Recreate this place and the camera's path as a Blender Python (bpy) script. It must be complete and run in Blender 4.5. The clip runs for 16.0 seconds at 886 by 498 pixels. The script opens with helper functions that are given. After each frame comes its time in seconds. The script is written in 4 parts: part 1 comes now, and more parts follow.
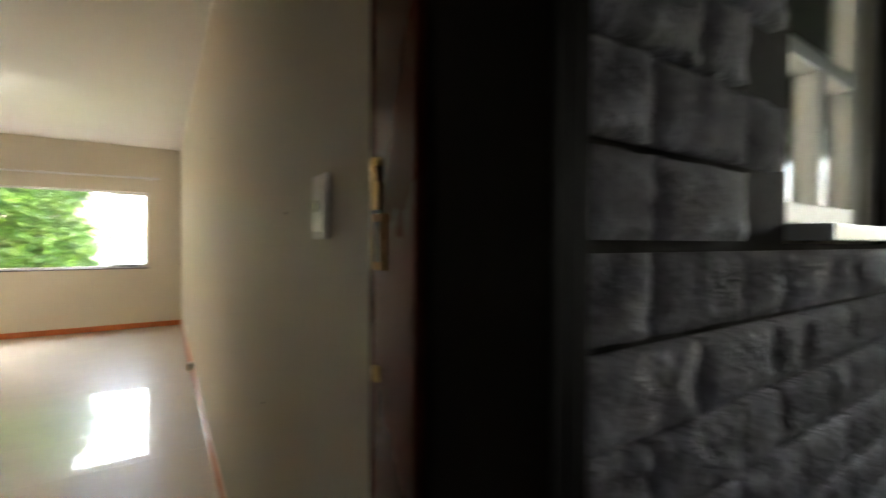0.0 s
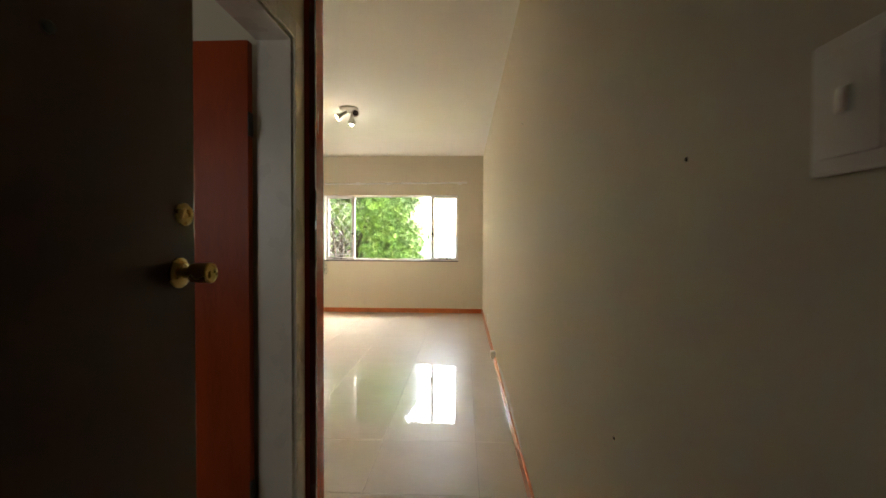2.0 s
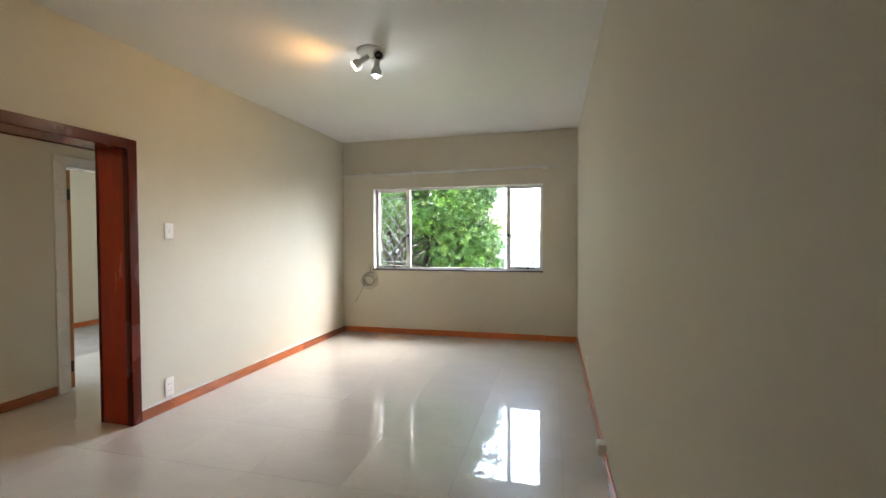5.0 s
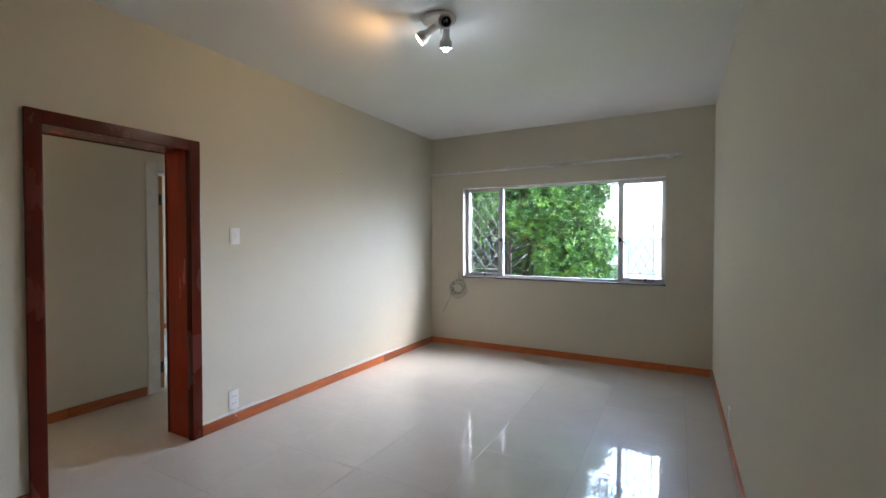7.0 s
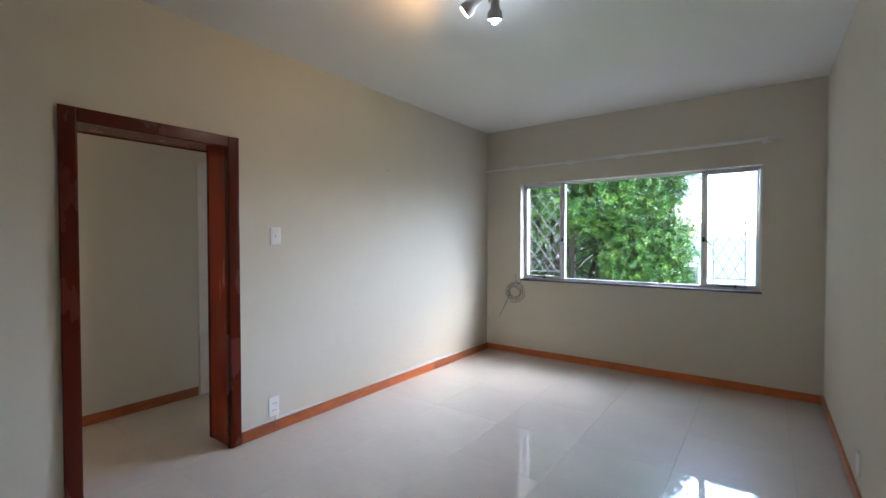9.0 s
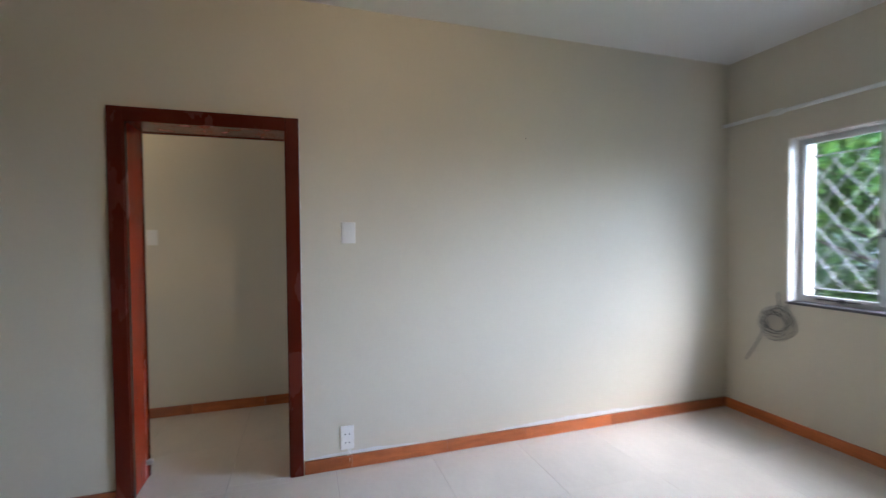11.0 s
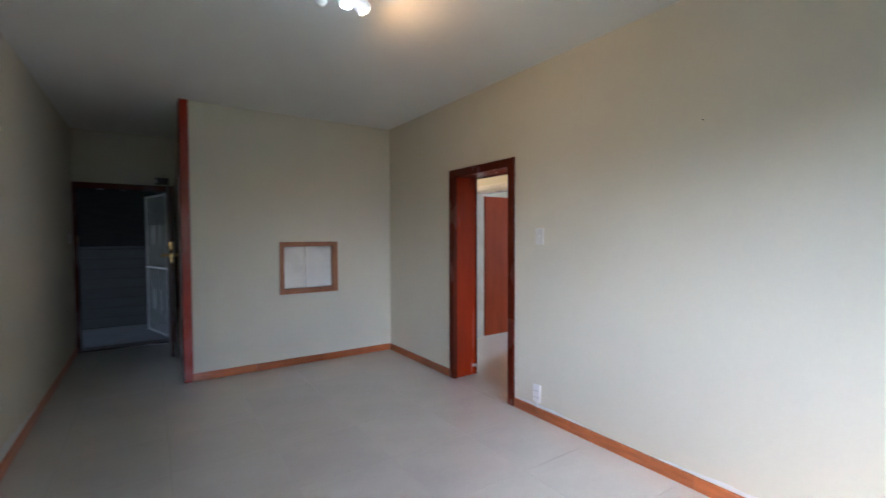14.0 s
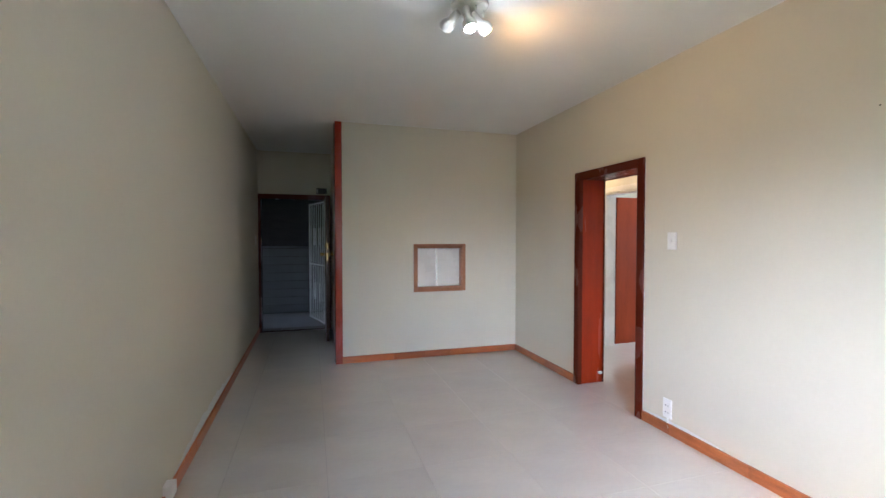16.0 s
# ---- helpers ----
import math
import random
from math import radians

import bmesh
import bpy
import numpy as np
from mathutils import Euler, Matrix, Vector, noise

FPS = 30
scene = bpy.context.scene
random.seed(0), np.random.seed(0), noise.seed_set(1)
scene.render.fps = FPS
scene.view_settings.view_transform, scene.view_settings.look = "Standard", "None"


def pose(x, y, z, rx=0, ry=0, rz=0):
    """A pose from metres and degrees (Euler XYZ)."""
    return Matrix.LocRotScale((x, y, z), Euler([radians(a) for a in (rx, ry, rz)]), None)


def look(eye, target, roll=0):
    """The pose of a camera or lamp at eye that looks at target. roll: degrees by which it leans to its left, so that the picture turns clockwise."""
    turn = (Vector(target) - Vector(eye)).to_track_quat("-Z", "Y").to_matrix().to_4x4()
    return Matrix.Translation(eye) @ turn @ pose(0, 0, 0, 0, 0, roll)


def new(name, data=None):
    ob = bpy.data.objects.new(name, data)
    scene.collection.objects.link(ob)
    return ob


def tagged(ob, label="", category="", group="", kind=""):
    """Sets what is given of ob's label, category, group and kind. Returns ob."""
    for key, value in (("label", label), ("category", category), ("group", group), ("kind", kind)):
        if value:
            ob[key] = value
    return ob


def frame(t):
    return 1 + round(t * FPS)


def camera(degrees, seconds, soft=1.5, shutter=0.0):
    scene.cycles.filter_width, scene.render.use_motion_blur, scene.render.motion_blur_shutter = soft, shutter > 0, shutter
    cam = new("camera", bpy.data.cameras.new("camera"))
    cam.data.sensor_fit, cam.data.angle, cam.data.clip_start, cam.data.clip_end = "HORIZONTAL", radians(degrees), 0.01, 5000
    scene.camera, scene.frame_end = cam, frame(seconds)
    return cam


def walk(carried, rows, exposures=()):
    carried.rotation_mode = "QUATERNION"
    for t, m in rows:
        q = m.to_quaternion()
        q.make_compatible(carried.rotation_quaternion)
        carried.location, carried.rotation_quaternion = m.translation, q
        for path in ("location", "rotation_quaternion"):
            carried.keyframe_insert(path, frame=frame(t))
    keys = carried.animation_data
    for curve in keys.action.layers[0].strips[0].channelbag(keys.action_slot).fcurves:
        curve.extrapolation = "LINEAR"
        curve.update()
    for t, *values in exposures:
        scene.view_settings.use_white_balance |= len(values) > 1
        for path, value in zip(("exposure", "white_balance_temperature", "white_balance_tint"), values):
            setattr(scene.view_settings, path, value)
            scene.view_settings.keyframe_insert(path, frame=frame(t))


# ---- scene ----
cam = camera(91.0, 16.0, shutter=0.5)
EXPOSURE = [(0, 4.9, 6650, 10), (1.5, 4.85, 7350, 11), (3.2, 5.0, 6750, 10), (5.5, 3.95, 5650, 10), (7, 3.75, 5250, 11), (11, 3.7, 5000, 12), (12.5, 3.5, 4880, 12), (14.5, 4.0, 5100, 13), (16, 4.4, 5250, 15)]
PATH = [
    (0, (-0.072, -0.001, 1.371), (1.014, 1.678, 1.336), 0.3),
    (0.5, (-0.145, 0.082, 1.371), (0.425, 1.999, 1.327), 0.2),
    (1, (-0.175, 0.143, 1.355), (0.039, 2.131, 1.311), 0.2),
    (1.5, (-0.173, 0.245, 1.331), (-0.168, 2.245, 1.288), 0.2),
    (2, (-0.153, 0.444, 1.313), (-0.246, 2.442, 1.271), 0.2),
    (2.5, (-0.131, 0.699, 1.311), (-0.265, 2.694, 1.267), 0.3),
    (3, (-0.145, 1.036, 1.318), (-0.308, 3.029, 1.278), -0.1),
    (5.5, (-0.124, 2.5, 1.393), (-0.747, 4.4, 1.342), -0.1),
    (6, (-0.131, 2.684, 1.401), (-0.896, 4.531, 1.354), 0.0),
    (6.5, (-0.135, 2.846, 1.418), (-1.001, 4.648, 1.373), 0.0),
    (7, (-0.130, 2.967, 1.419), (-1.08, 4.726, 1.379), 0.0),
    (7.5, (-0.138, 3.027, 1.421), (-1.166, 4.743, 1.38), 0.0),
    (8, (-0.139, 3.06, 1.419), (-1.22, 4.74, 1.378), 0.1),
    (10.5, (-0.412, 4.326, 1.416), (-2.088, 5.416, 1.371), -0.5),
    (11, (-0.435, 4.904, 1.422), (-2.335, 5.51, 1.367), -0.4),
    (11.5, (-0.509, 5.644, 1.440), (-2.508, 5.61, 1.367), -0.3),
    (12, (-0.571, 6.227, 1.442), (-2.51, 5.74, 1.375), -0.4),
    (12.5, (-0.597, 6.689, 1.420), (-2.408, 5.84, 1.366), -0.4),
    (13, (-0.592, 7.133, 1.425), (-2.198, 5.942, 1.368), -0.3),
    (13.5, (-0.577, 7.432, 1.442), (-1.959, 5.987, 1.378), -0.3),
    (14, (-0.580, 7.59, 1.458), (-1.701, 5.934, 1.398), -0.2),
    (14.5, (-0.573, 7.688, 1.465), (-1.469, 5.901, 1.41), -0.0),
    (15, (-0.565, 7.736, 1.476), (-1.304, 5.879, 1.422), -0.1),
    (15.5, (-0.577, 7.754, 1.480), (-1.218, 5.861, 1.426), 0.0),
    (16, (-0.585, 7.758, 1.479), (-1.165, 5.844, 1.425), 0.0),
]
walk(cam, [(t, look(eye, target, roll)) for t, eye, target, roll in PATH], EXPOSURE)

# ---------------------------------------------------------------- plan (metres)
XE, XW, YN, YS, CEIL = 0.195, -3.15, 8.235, 2.58, 2.81
YD = 0.52          # inner face of the entrance wall
YF = 0.262         # mortar plane of the facade
XC = -0.90         # west face of the entrance corridor
XH0, XH = -3.42, -4.40   # inner hall, east and west faces

# ---------------------------------------------------------------- world and light
world = bpy.data.worlds.new("world")
scene.world = world
world.use_nodes = True
wn = world.node_tree
sky = wn.nodes.new("ShaderNodeTexSky")
sky.sky_type, sky.sun_disc = "NISHITA", False
sky.sun_elevation, sky.sun_rotation = radians(43), radians(46)
sky.air_density, sky.dust_density, sky.ozone_density = 1.0, 4.0, 1.0
wn.nodes["Background"].inputs["Strength"].default_value = 0.15
wn.links.new(sky.outputs["Color"], wn.nodes["Background"].inputs["Color"])
sun_data = bpy.data.lights.new("sun", "SUN")
sun_data.energy, sun_data.angle, sun_data.color = 1.5, radians(110), (0.76, 0.90, 1.0)
sun = new("sun", sun_data)
sun.matrix_world = look((7.2, 6.9, 9.3), (0, 0, 0))


def area_lamp(name, m, sx, sy, watts, color):
    data = bpy.data.lights.new(name, "AREA")
    data.shape, data.size, data.size_y, data.energy, data.color = "RECTANGLE", sx, sy, watts, color
    ob = new(name, data)
    ob.matrix_world = m
    return ob


def point_lamp(name, at, watts, color, radius=0.03):
    data = bpy.data.lights.new(name, "POINT")
    data.energy, data.color, data.shadow_soft_size = watts, color, radius
    ob = new(name, data)
    ob.location = at
    return ob


def spot_lamp(name, m, watts, color):
    data = bpy.data.lights.new(name, "SPOT")
    data.energy, data.color, data.shadow_soft_size, data.spot_size, data.spot_blend = watts, color, 0.03, radians(165), 0.6
    ob = new(name, data)
    ob.matrix_world = m
    return ob


KITCHEN_W, ROOM_W = 0.16, 5
area_lamp("sky_light_kitchen", look((-2.2, 0.50, 1.6), (-2.2, 2.0, 1.5)), 1.0, 0.9, KITCHEN_W, (0.92, 0.96, 1.0))
area_lamp("sky_light_bedroom", look((-7.38, 2.6, 1.5), (-4.5, 3.2, 1.4)), 1.6, 1.1, ROOM_W, (0.92, 0.96, 1.0))
area_lamp("sky_light_far_room", look((-7.38, 5.35, 1.5), (-4.5, 6.0, 1.4)), 1.4, 1.1, ROOM_W, (0.92, 0.96, 1.0))


# ---------------------------------------------------------------- materials
def mat(name, base, rough=0.5, metal=0.0, scale=3.0, amount=0.08, fine=80.0, bump=0.05, stretch=(1, 1, 1), gloss_var=0.05, vary=0.0, coat=0.0, streak=0.0, depth=0.004, coat_rough=0.12, spec=0.5):
    m = bpy.data.materials.new(name)
    m.use_nodes = True
    nt = m.node_tree
    bs = nt.nodes["Principled BSDF"]
    bs.inputs["Metallic"].default_value = metal
    bs.inputs["Specular IOR Level"].default_value = spec
    bs.inputs["Coat Weight"].default_value = coat
    bs.inputs["Coat Roughness"].default_value = coat_rough
    tc = nt.nodes.new("ShaderNodeTexCoord")
    mp = nt.nodes.new("ShaderNodeMapping")
    mp.inputs["Scale"].default_value = stretch
    nt.links.new(tc.outputs["Object"], mp.inputs["Vector"])
    big = nt.nodes.new("ShaderNodeTexNoise")
    big.inputs["Scale"].default_value, big.inputs["Detail"].default_value = scale, 5
    small = nt.nodes.new("ShaderNodeTexNoise")
    small.inputs["Scale"].default_value, small.inputs["Detail"].default_value = fine, 4
    for n in (big, small):
        nt.links.new(mp.outputs["Vector"], n.inputs["Vector"])
    add = nt.nodes.new("ShaderNodeMath")
    add.operation = "MULTIPLY_ADD"
    nt.links.new(small.outputs["Fac"], add.inputs[0])
    add.inputs[1].default_value = 0.35 + streak
    nt.links.new(big.outputs["Fac"], add.inputs[2])
    value = add.outputs["Value"]
    mean = 0.5 + 0.5 * (0.35 + streak)
    if vary:
        info = nt.nodes.new("ShaderNodeObjectInfo")
        more = nt.nodes.new("ShaderNodeMath")
        more.operation = "MULTIPLY_ADD"
        nt.links.new(info.outputs["Random"], more.inputs[0])
        more.inputs[1].default_value = vary
        nt.links.new(value, more.inputs[2])
        value = more.outputs["Value"]
        mean += vary / 2
    ramp = nt.nodes.new("ShaderNodeMapRange")
    ramp.inputs["From Min"].default_value, ramp.inputs["From Max"].default_value = mean - 0.5, mean + 0.5
    ramp.inputs["To Min"].default_value, ramp.inputs["To Max"].default_value = 1 - amount * 2.5, 1 + amount * 2.5
    nt.links.new(value, ramp.inputs["Value"])
    mul = nt.nodes.new("ShaderNodeVectorMath")
    mul.operation = "SCALE"
    mul.inputs[0].default_value = base
    nt.links.new(ramp.outputs["Result"], mul.inputs["Scale"])
    nt.links.new(mul.outputs["Vector"], bs.inputs["Base Color"])
    rr = nt.nodes.new("ShaderNodeMapRange")
    rr.inputs["From Min"].default_value, rr.inputs["From Max"].default_value = 0.3, 0.7
    rr.inputs["To Min"].default_value, rr.inputs["To Max"].default_value = max(0.02, rough - gloss_var), rough + gloss_var
    nt.links.new(big.outputs["Fac"], rr.inputs["Value"])
    nt.links.new(rr.outputs["Result"], bs.inputs["Roughness"])
    if bump:
        bp = nt.nodes.new("ShaderNodeBump")
        bp.inputs["Strength"].default_value, bp.inputs["Distance"].default_value = bump, depth
        nt.links.new(small.outputs["Fac"], bp.inputs["Height"])
        nt.links.new(bp.outputs["Normal"], bs.inputs["Normal"])
    return m


def glow(name, color, strength):
    m = bpy.data.materials.new(name)
    m.use_nodes = True
    bs = m.node_tree.nodes["Principled BSDF"]
    bs.inputs["Base Color"].default_value = (*color, 1)
    bs.inputs["Emission Color"].default_value = (*color, 1)
    bs.inputs["Emission Strength"].default_value = strength
    return m


def glass(name):
    m = bpy.data.materials.new(name)
    m.use_nodes = True
    nt = m.node_tree
    nt.nodes.remove(nt.nodes["Principled BSDF"])
    out = nt.nodes["Material Output"]
    clear, shine, mix, fr = (nt.nodes.new(n) for n in ("ShaderNodeBsdfTransparent", "ShaderNodeBsdfGlossy", "ShaderNodeMixShader", "ShaderNodeFresnel"))
    shine.inputs["Roughness"].default_value = 0.01
    fr.inputs["IOR"].default_value = 1.45
    nt.links.new(fr.outputs["Fac"], mix.inputs["Fac"])
    nt.links.new(clear.outputs["BSDF"], mix.inputs[1])
    nt.links.new(shine.outputs["BSDF"], mix.inputs[2])
    nt.links.new(mix.outputs["Shader"], out.inputs["Surface"])
    return m


PAINT = mat("cream_wall_paint", (0.63, 0.582, 0.465), 0.62, scale=1.3, amount=0.025, fine=45, bump=0.10, gloss_var=0.06, spec=0.3)
CEILING = mat("white_ceiling_paint", (0.78, 0.765, 0.73), 0.7, scale=0.9, amount=0.03, fine=60, bump=0.06)
TILE = mat("polished_cream_porcelain", (0.56, 0.515, 0.44), 0.34, scale=2.6, amount=0.05, fine=22, bump=0.0, gloss_var=0.04, coat=1.0, coat_rough=0.006, vary=0.2, stretch=(1, 1.6, 1), spec=0.15)
GROUT = mat("grey_grout", (0.27, 0.24, 0.21), 0.8, scale=6, amount=0.15)
SKIRT = mat("orange_varnished_wood", (0.44, 0.125, 0.032), 0.33, scale=3, amount=0.16, fine=26, bump=0.06, stretch=(2, 2, 14), vary=0.9, streak=0.4, coat=0.3)
RED = mat("red_stained_door_wood", (0.27, 0.022, 0.004), 0.24, scale=2.2, amount=0.15, fine=30, bump=0.05, stretch=(5, 5, 0.6), streak=0.1, spec=0.4)
LEAF_RED = mat("red_brown_door_veneer", (0.30, 0.043, 0.006), 0.40, scale=1.6, amount=0.16, fine=24, bump=0.04, stretch=(5, 5, 0.8), streak=0.15, spec=0.22)
FRAME = mat("dark_mahogany_stain", (0.085, 0.012, 0.005), 0.26, scale=3, amount=0.05, fine=34, bump=0.04, stretch=(1.5, 1.5, 0.7), streak=0.1, spec=0.3)
DARK = mat("dark_brown_front_door", (0.042, 0.012, 0.006), 0.36, scale=2, amount=0.08, fine=26, bump=0.05, stretch=(5, 5, 0.7), streak=0.1, spec=0.3)
HATCH = mat("orange_brown_hatch_wood", (0.30, 0.115, 0.042), 0.36, scale=3, amount=0.13, fine=30, bump=0.06, stretch=(4, 4, 4), streak=0.3)
PALE = mat("pale_raw_wood", (0.48, 0.21, 0.065), 0.55, scale=4, amount=0.14, fine=26, stretch=(4, 4, 0.8))
WHITE = mat("white_gloss_paint", (0.74, 0.70, 0.64), 0.28, scale=3, amount=0.04, fine=40, bump=0.05)
FILLER = mat("white_filler_paint", (0.70, 0.69, 0.67), 0.6, scale=6, amount=0.05, fine=50, bump=0.15)
PLASTIC = mat("white_plastic", (0.80, 0.78, 0.74), 0.32, scale=8, amount=0.02, bump=0.0)
STEEL = mat("white_painted_steel", (0.76, 0.76, 0.74), 0.35, scale=8, amount=0.04, fine=60, bump=0.04)
BARS = mat("weathered_grey_steel", (0.19, 0.19, 0.185), 0.5, scale=8, amount=0.08, fine=60, bump=0.04)
LAMP = mat("off_white_lamp_enamel", (0.66, 0.63, 0.58), 0.3, scale=9, amount=0.04, bump=0.02)
BRASS = mat("aged_brass", (0.52, 0.34, 0.13), 0.28, 1.0, scale=30, amount=0.10, bump=0.0)
CHROME = mat("chrome", (0.75, 0.75, 0.76), 0.16, 1.0, scale=30, amount=0.04)
BLACK = mat("black_plastic", (0.016, 0.016, 0.017), 0.4, scale=12, amount=0.08)
IRON = mat("dark_steel", (0.05, 0.048, 0.045), 0.45, 0.7, scale=30, amount=0.15)
CABLE = mat("grey_cable", (0.11, 0.11, 0.115), 0.5, scale=20, amount=0.06)
SLATE = mat("dark_sill_tile", (0.055, 0.05, 0.055), 0.35, scale=8, amount=0.14)
BRICK = mat("grey_rock_face_brick", (0.28, 0.262, 0.275), 0.8, scale=30, amount=0.28, fine=75, bump=1.0, vary=0.35, depth=0.010)
DARK_BRICK = mat("near_black_brick", (0.02, 0.017, 0.016), 0.9, scale=5, amount=0.25, fine=40, bump=0.6, stretch=(0.6, 1, 3), spec=0.1)
# near-black base paints the shade of the outer door reveal
REVEAL_SHADE = mat("shade_black_lining", (0.010, 0.007, 0.006), 0.6, scale=4, amount=0.2, fine=30, bump=0.1, stretch=(5, 5, 0.7), spec=0.06)
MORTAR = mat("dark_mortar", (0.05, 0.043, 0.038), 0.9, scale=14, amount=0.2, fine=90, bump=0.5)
PARAPET = mat("grey_painted_brick", (0.14, 0.14, 0.148), 0.7, scale=4, amount=0.10, fine=40, bump=0.3, vary=0.2, stretch=(0.6, 1, 3))
CONCRETE = mat("worn_concrete", (0.25, 0.24, 0.23), 0.75, scale=2, amount=0.12, fine=50, bump=0.3)
# dark colour for the unseen roof added above the landing
SHADE_ROOF = mat("dark_added_roof", (0.045, 0.04, 0.038), 0.7, scale=3, amount=0.15)
GRASS = mat("garden_grass", (0.075, 0.11, 0.035), 0.9, scale=2, amount=0.25, fine=30, bump=0.5)
BARK = mat("brown_bark", (0.045, 0.033, 0.024), 0.9, scale=7, amount=0.25, fine=40, bump=0.8, stretch=(3, 3, 0.6))
LEAVES = [mat("mature_green_leaf", (0.048, 0.110, 0.012), 0.38, scale=1.6, amount=0.2, fine=6, bump=0.0, streak=0.3),
          mat("fresh_green_leaf", (0.100, 0.185, 0.017), 0.4, scale=1.6, amount=0.2, fine=6, bump=0.0, streak=0.3),
          mat("young_yellow_green_leaf", (0.14, 0.20, 0.03), 0.42, scale=1.6, amount=0.2, fine=6, bump=0.0, streak=0.3)]
RENDERED = mat("white_garden_wall_render", (0.92, 0.84, 0.70), 0.85, scale=1.5, amount=0.06, fine=30, bump=0.3)
GLASS = glass("window_glass")
WARM_BULB = glow("warm_bulb_glass", (1.0, 0.62, 0.28), 4)
COOL_BULB = glow("cool_bulb_glass", (0.92, 0.97, 1.0), 6)


# ---------------------------------------------------------------- shapes
def mesh_of(bm, name, *mats, smooth=False):
    me = bpy.data.meshes.new(name)
    bm.normal_update()
    bm.to_mesh(me)
    bm.free()
    for m in mats:
        me.materials.append(m)
    if smooth:
        for p in me.polygons:
            p.use_smooth = True
    return me


def add_box(bm, lo, hi, bevel=0.0, slot=0):
    r = bmesh.ops.create_cube(bm, size=1)
    c = [(a + b) / 2 for a, b in zip(lo, hi)]
    s = [abs(b - a) for a, b in zip(lo, hi)]
    for v in r["verts"]:
        v.co = Vector((c[i] + v.co[i] * s[i] for i in range(3)))
    faces = {f for v in r["verts"] for f in v.link_faces}
    for f in faces:
        f.material_index = slot
    if bevel:
        edges = list({e for v in r["verts"] for e in v.link_edges})
        bmesh.ops.bevel(bm, geom=edges, offset=bevel, segments=2, affect="EDGES", profile=0.6)


def boxes(name, items, *mats, bevel=0.0, parent=None):
    bm = bmesh.new()
    for lo, hi in items:
        add_box(bm, lo, hi, bevel)
    ob = new(name, mesh_of(bm, name, *mats))
    if parent:
        ob.parent = parent
    return ob


def add_rod(bm, a, b, r0, r1=None, n=12, caps=True, slot=0):
    a, b = Vector(a), Vector(b)
    r1 = r0 if r1 is None else r1
    q = (b - a).to_track_quat("Z", "Y")
    rings = []
    for p, r in ((a, r0), (b, r1)):
        rings.append([bm.verts.new(p + q @ Vector((r * math.cos(k * math.tau / n), r * math.sin(k * math.tau / n), 0))) for k in range(n)])
    fs = [bm.faces.new((rings[0][k], rings[0][(k + 1) % n], rings[1][(k + 1) % n], rings[1][k])) for k in range(n)]
    for f in fs:
        f.smooth = True
    if caps:
        fs += [bm.faces.new(rings[0][::-1]), bm.faces.new(rings[1])]
    for f in fs:
        f.material_index = slot


def add_turned(bm, base, axis, profile, n=20, slot=0, sharp=False):
    """A turned shape: profile of (distance along axis, radius)."""
    base, q = Vector(base), Vector(axis).normalized().to_track_quat("Z", "Y")
    rings = []
    for d, r in profile:
        rings.append([bm.verts.new(base + q @ Vector((r * math.cos(k * math.tau / n), r * math.sin(k * math.tau / n), d))) for k in range(n)])
    for lo, hi in zip(rings, rings[1:]):
        if sharp:
            lo, hi = ([bm.verts.new(v.co) for v in ring] for ring in (lo, hi))
        for k in range(n):
            f = bm.faces.new((lo[k], lo[(k + 1) % n], hi[(k + 1) % n], hi[k]))
            f.smooth, f.material_index = True, slot
    bm.faces.new(rings[0][::-1]).material_index = slot
    bm.faces.new(rings[-1]).material_index = slot


def empty(name, at=(0, 0, 0)):
    ob = new(name)
    ob.location = at
    return ob


def part(bm, name, parent, *mats, smooth=False):
    """A part under a thing; its mesh is given in the world's coordinates."""
    bmesh.ops.translate(bm, verts=bm.verts, vec=-Vector(parent.matrix_basis.translation))
    ob = new(name, mesh_of(bm, name, *mats, smooth=smooth))
    ob.parent = parent
    return ob


def wire(name, points, radius, material, parent=None, closed=False):
    cu = bpy.data.curves.new(name, "CURVE")
    cu.dimensions, cu.bevel_depth, cu.bevel_resolution = "3D", radius, 2
    sp = cu.splines.new("POLY")
    sp.points.add(len(points) - 1)
    for p, co in zip(sp.points, points):
        p.co = (*co, 1)
    sp.use_cyclic_u = closed
    cu.materials.append(material)
    ob = new(name, cu)
    if parent:
        ob.parent = parent
        ob.matrix_parent_inverse = Matrix.Translation(-Vector(parent.matrix_basis.translation))
    return ob


def structure(ob, label, category="wall"):
    return tagged(ob, label, category, kind="structure")


def wall_x(name, x0, x1, y0, y1, openings, label, z1=CEIL, material=PAINT, z0=-0.05):
    """A wall that runs along y, with openings (y0, y1, z0, z1)."""
    items, y = [], y0
    for a, b, lo, hi in sorted(openings):
        if a > y:
            items.append(((x0, y, z0), (x1, a, z1)))
        if lo > z0:
            items.append(((x0, a, z0), (x1, b, lo)))
        if hi < z1:
            items.append(((x0, a, hi), (x1, b, z1)))
        y = b
    items.append(((x0, y, z0), (x1, y1, z1)))
    return structure(boxes(name, items, material), label)


def wall_y(name, y0, y1, x0, x1, openings, label, z1=CEIL, material=PAINT, z0=-0.05):
    items, x = [], x0
    for a, b, lo, hi in sorted(openings):
        if a > x:
            items.append(((x, y0, z0), (a, y1, z1)))
        if lo > z0:
            items.append(((a, y0, z0), (b, y1, lo)))
        if hi < z1:
            items.append(((a, y0, hi), (b, y1, z1)))
        x = b
    items.append(((x, y0, z0), (x1, y1, z1)))
    return structure(boxes(name, items, material), label)


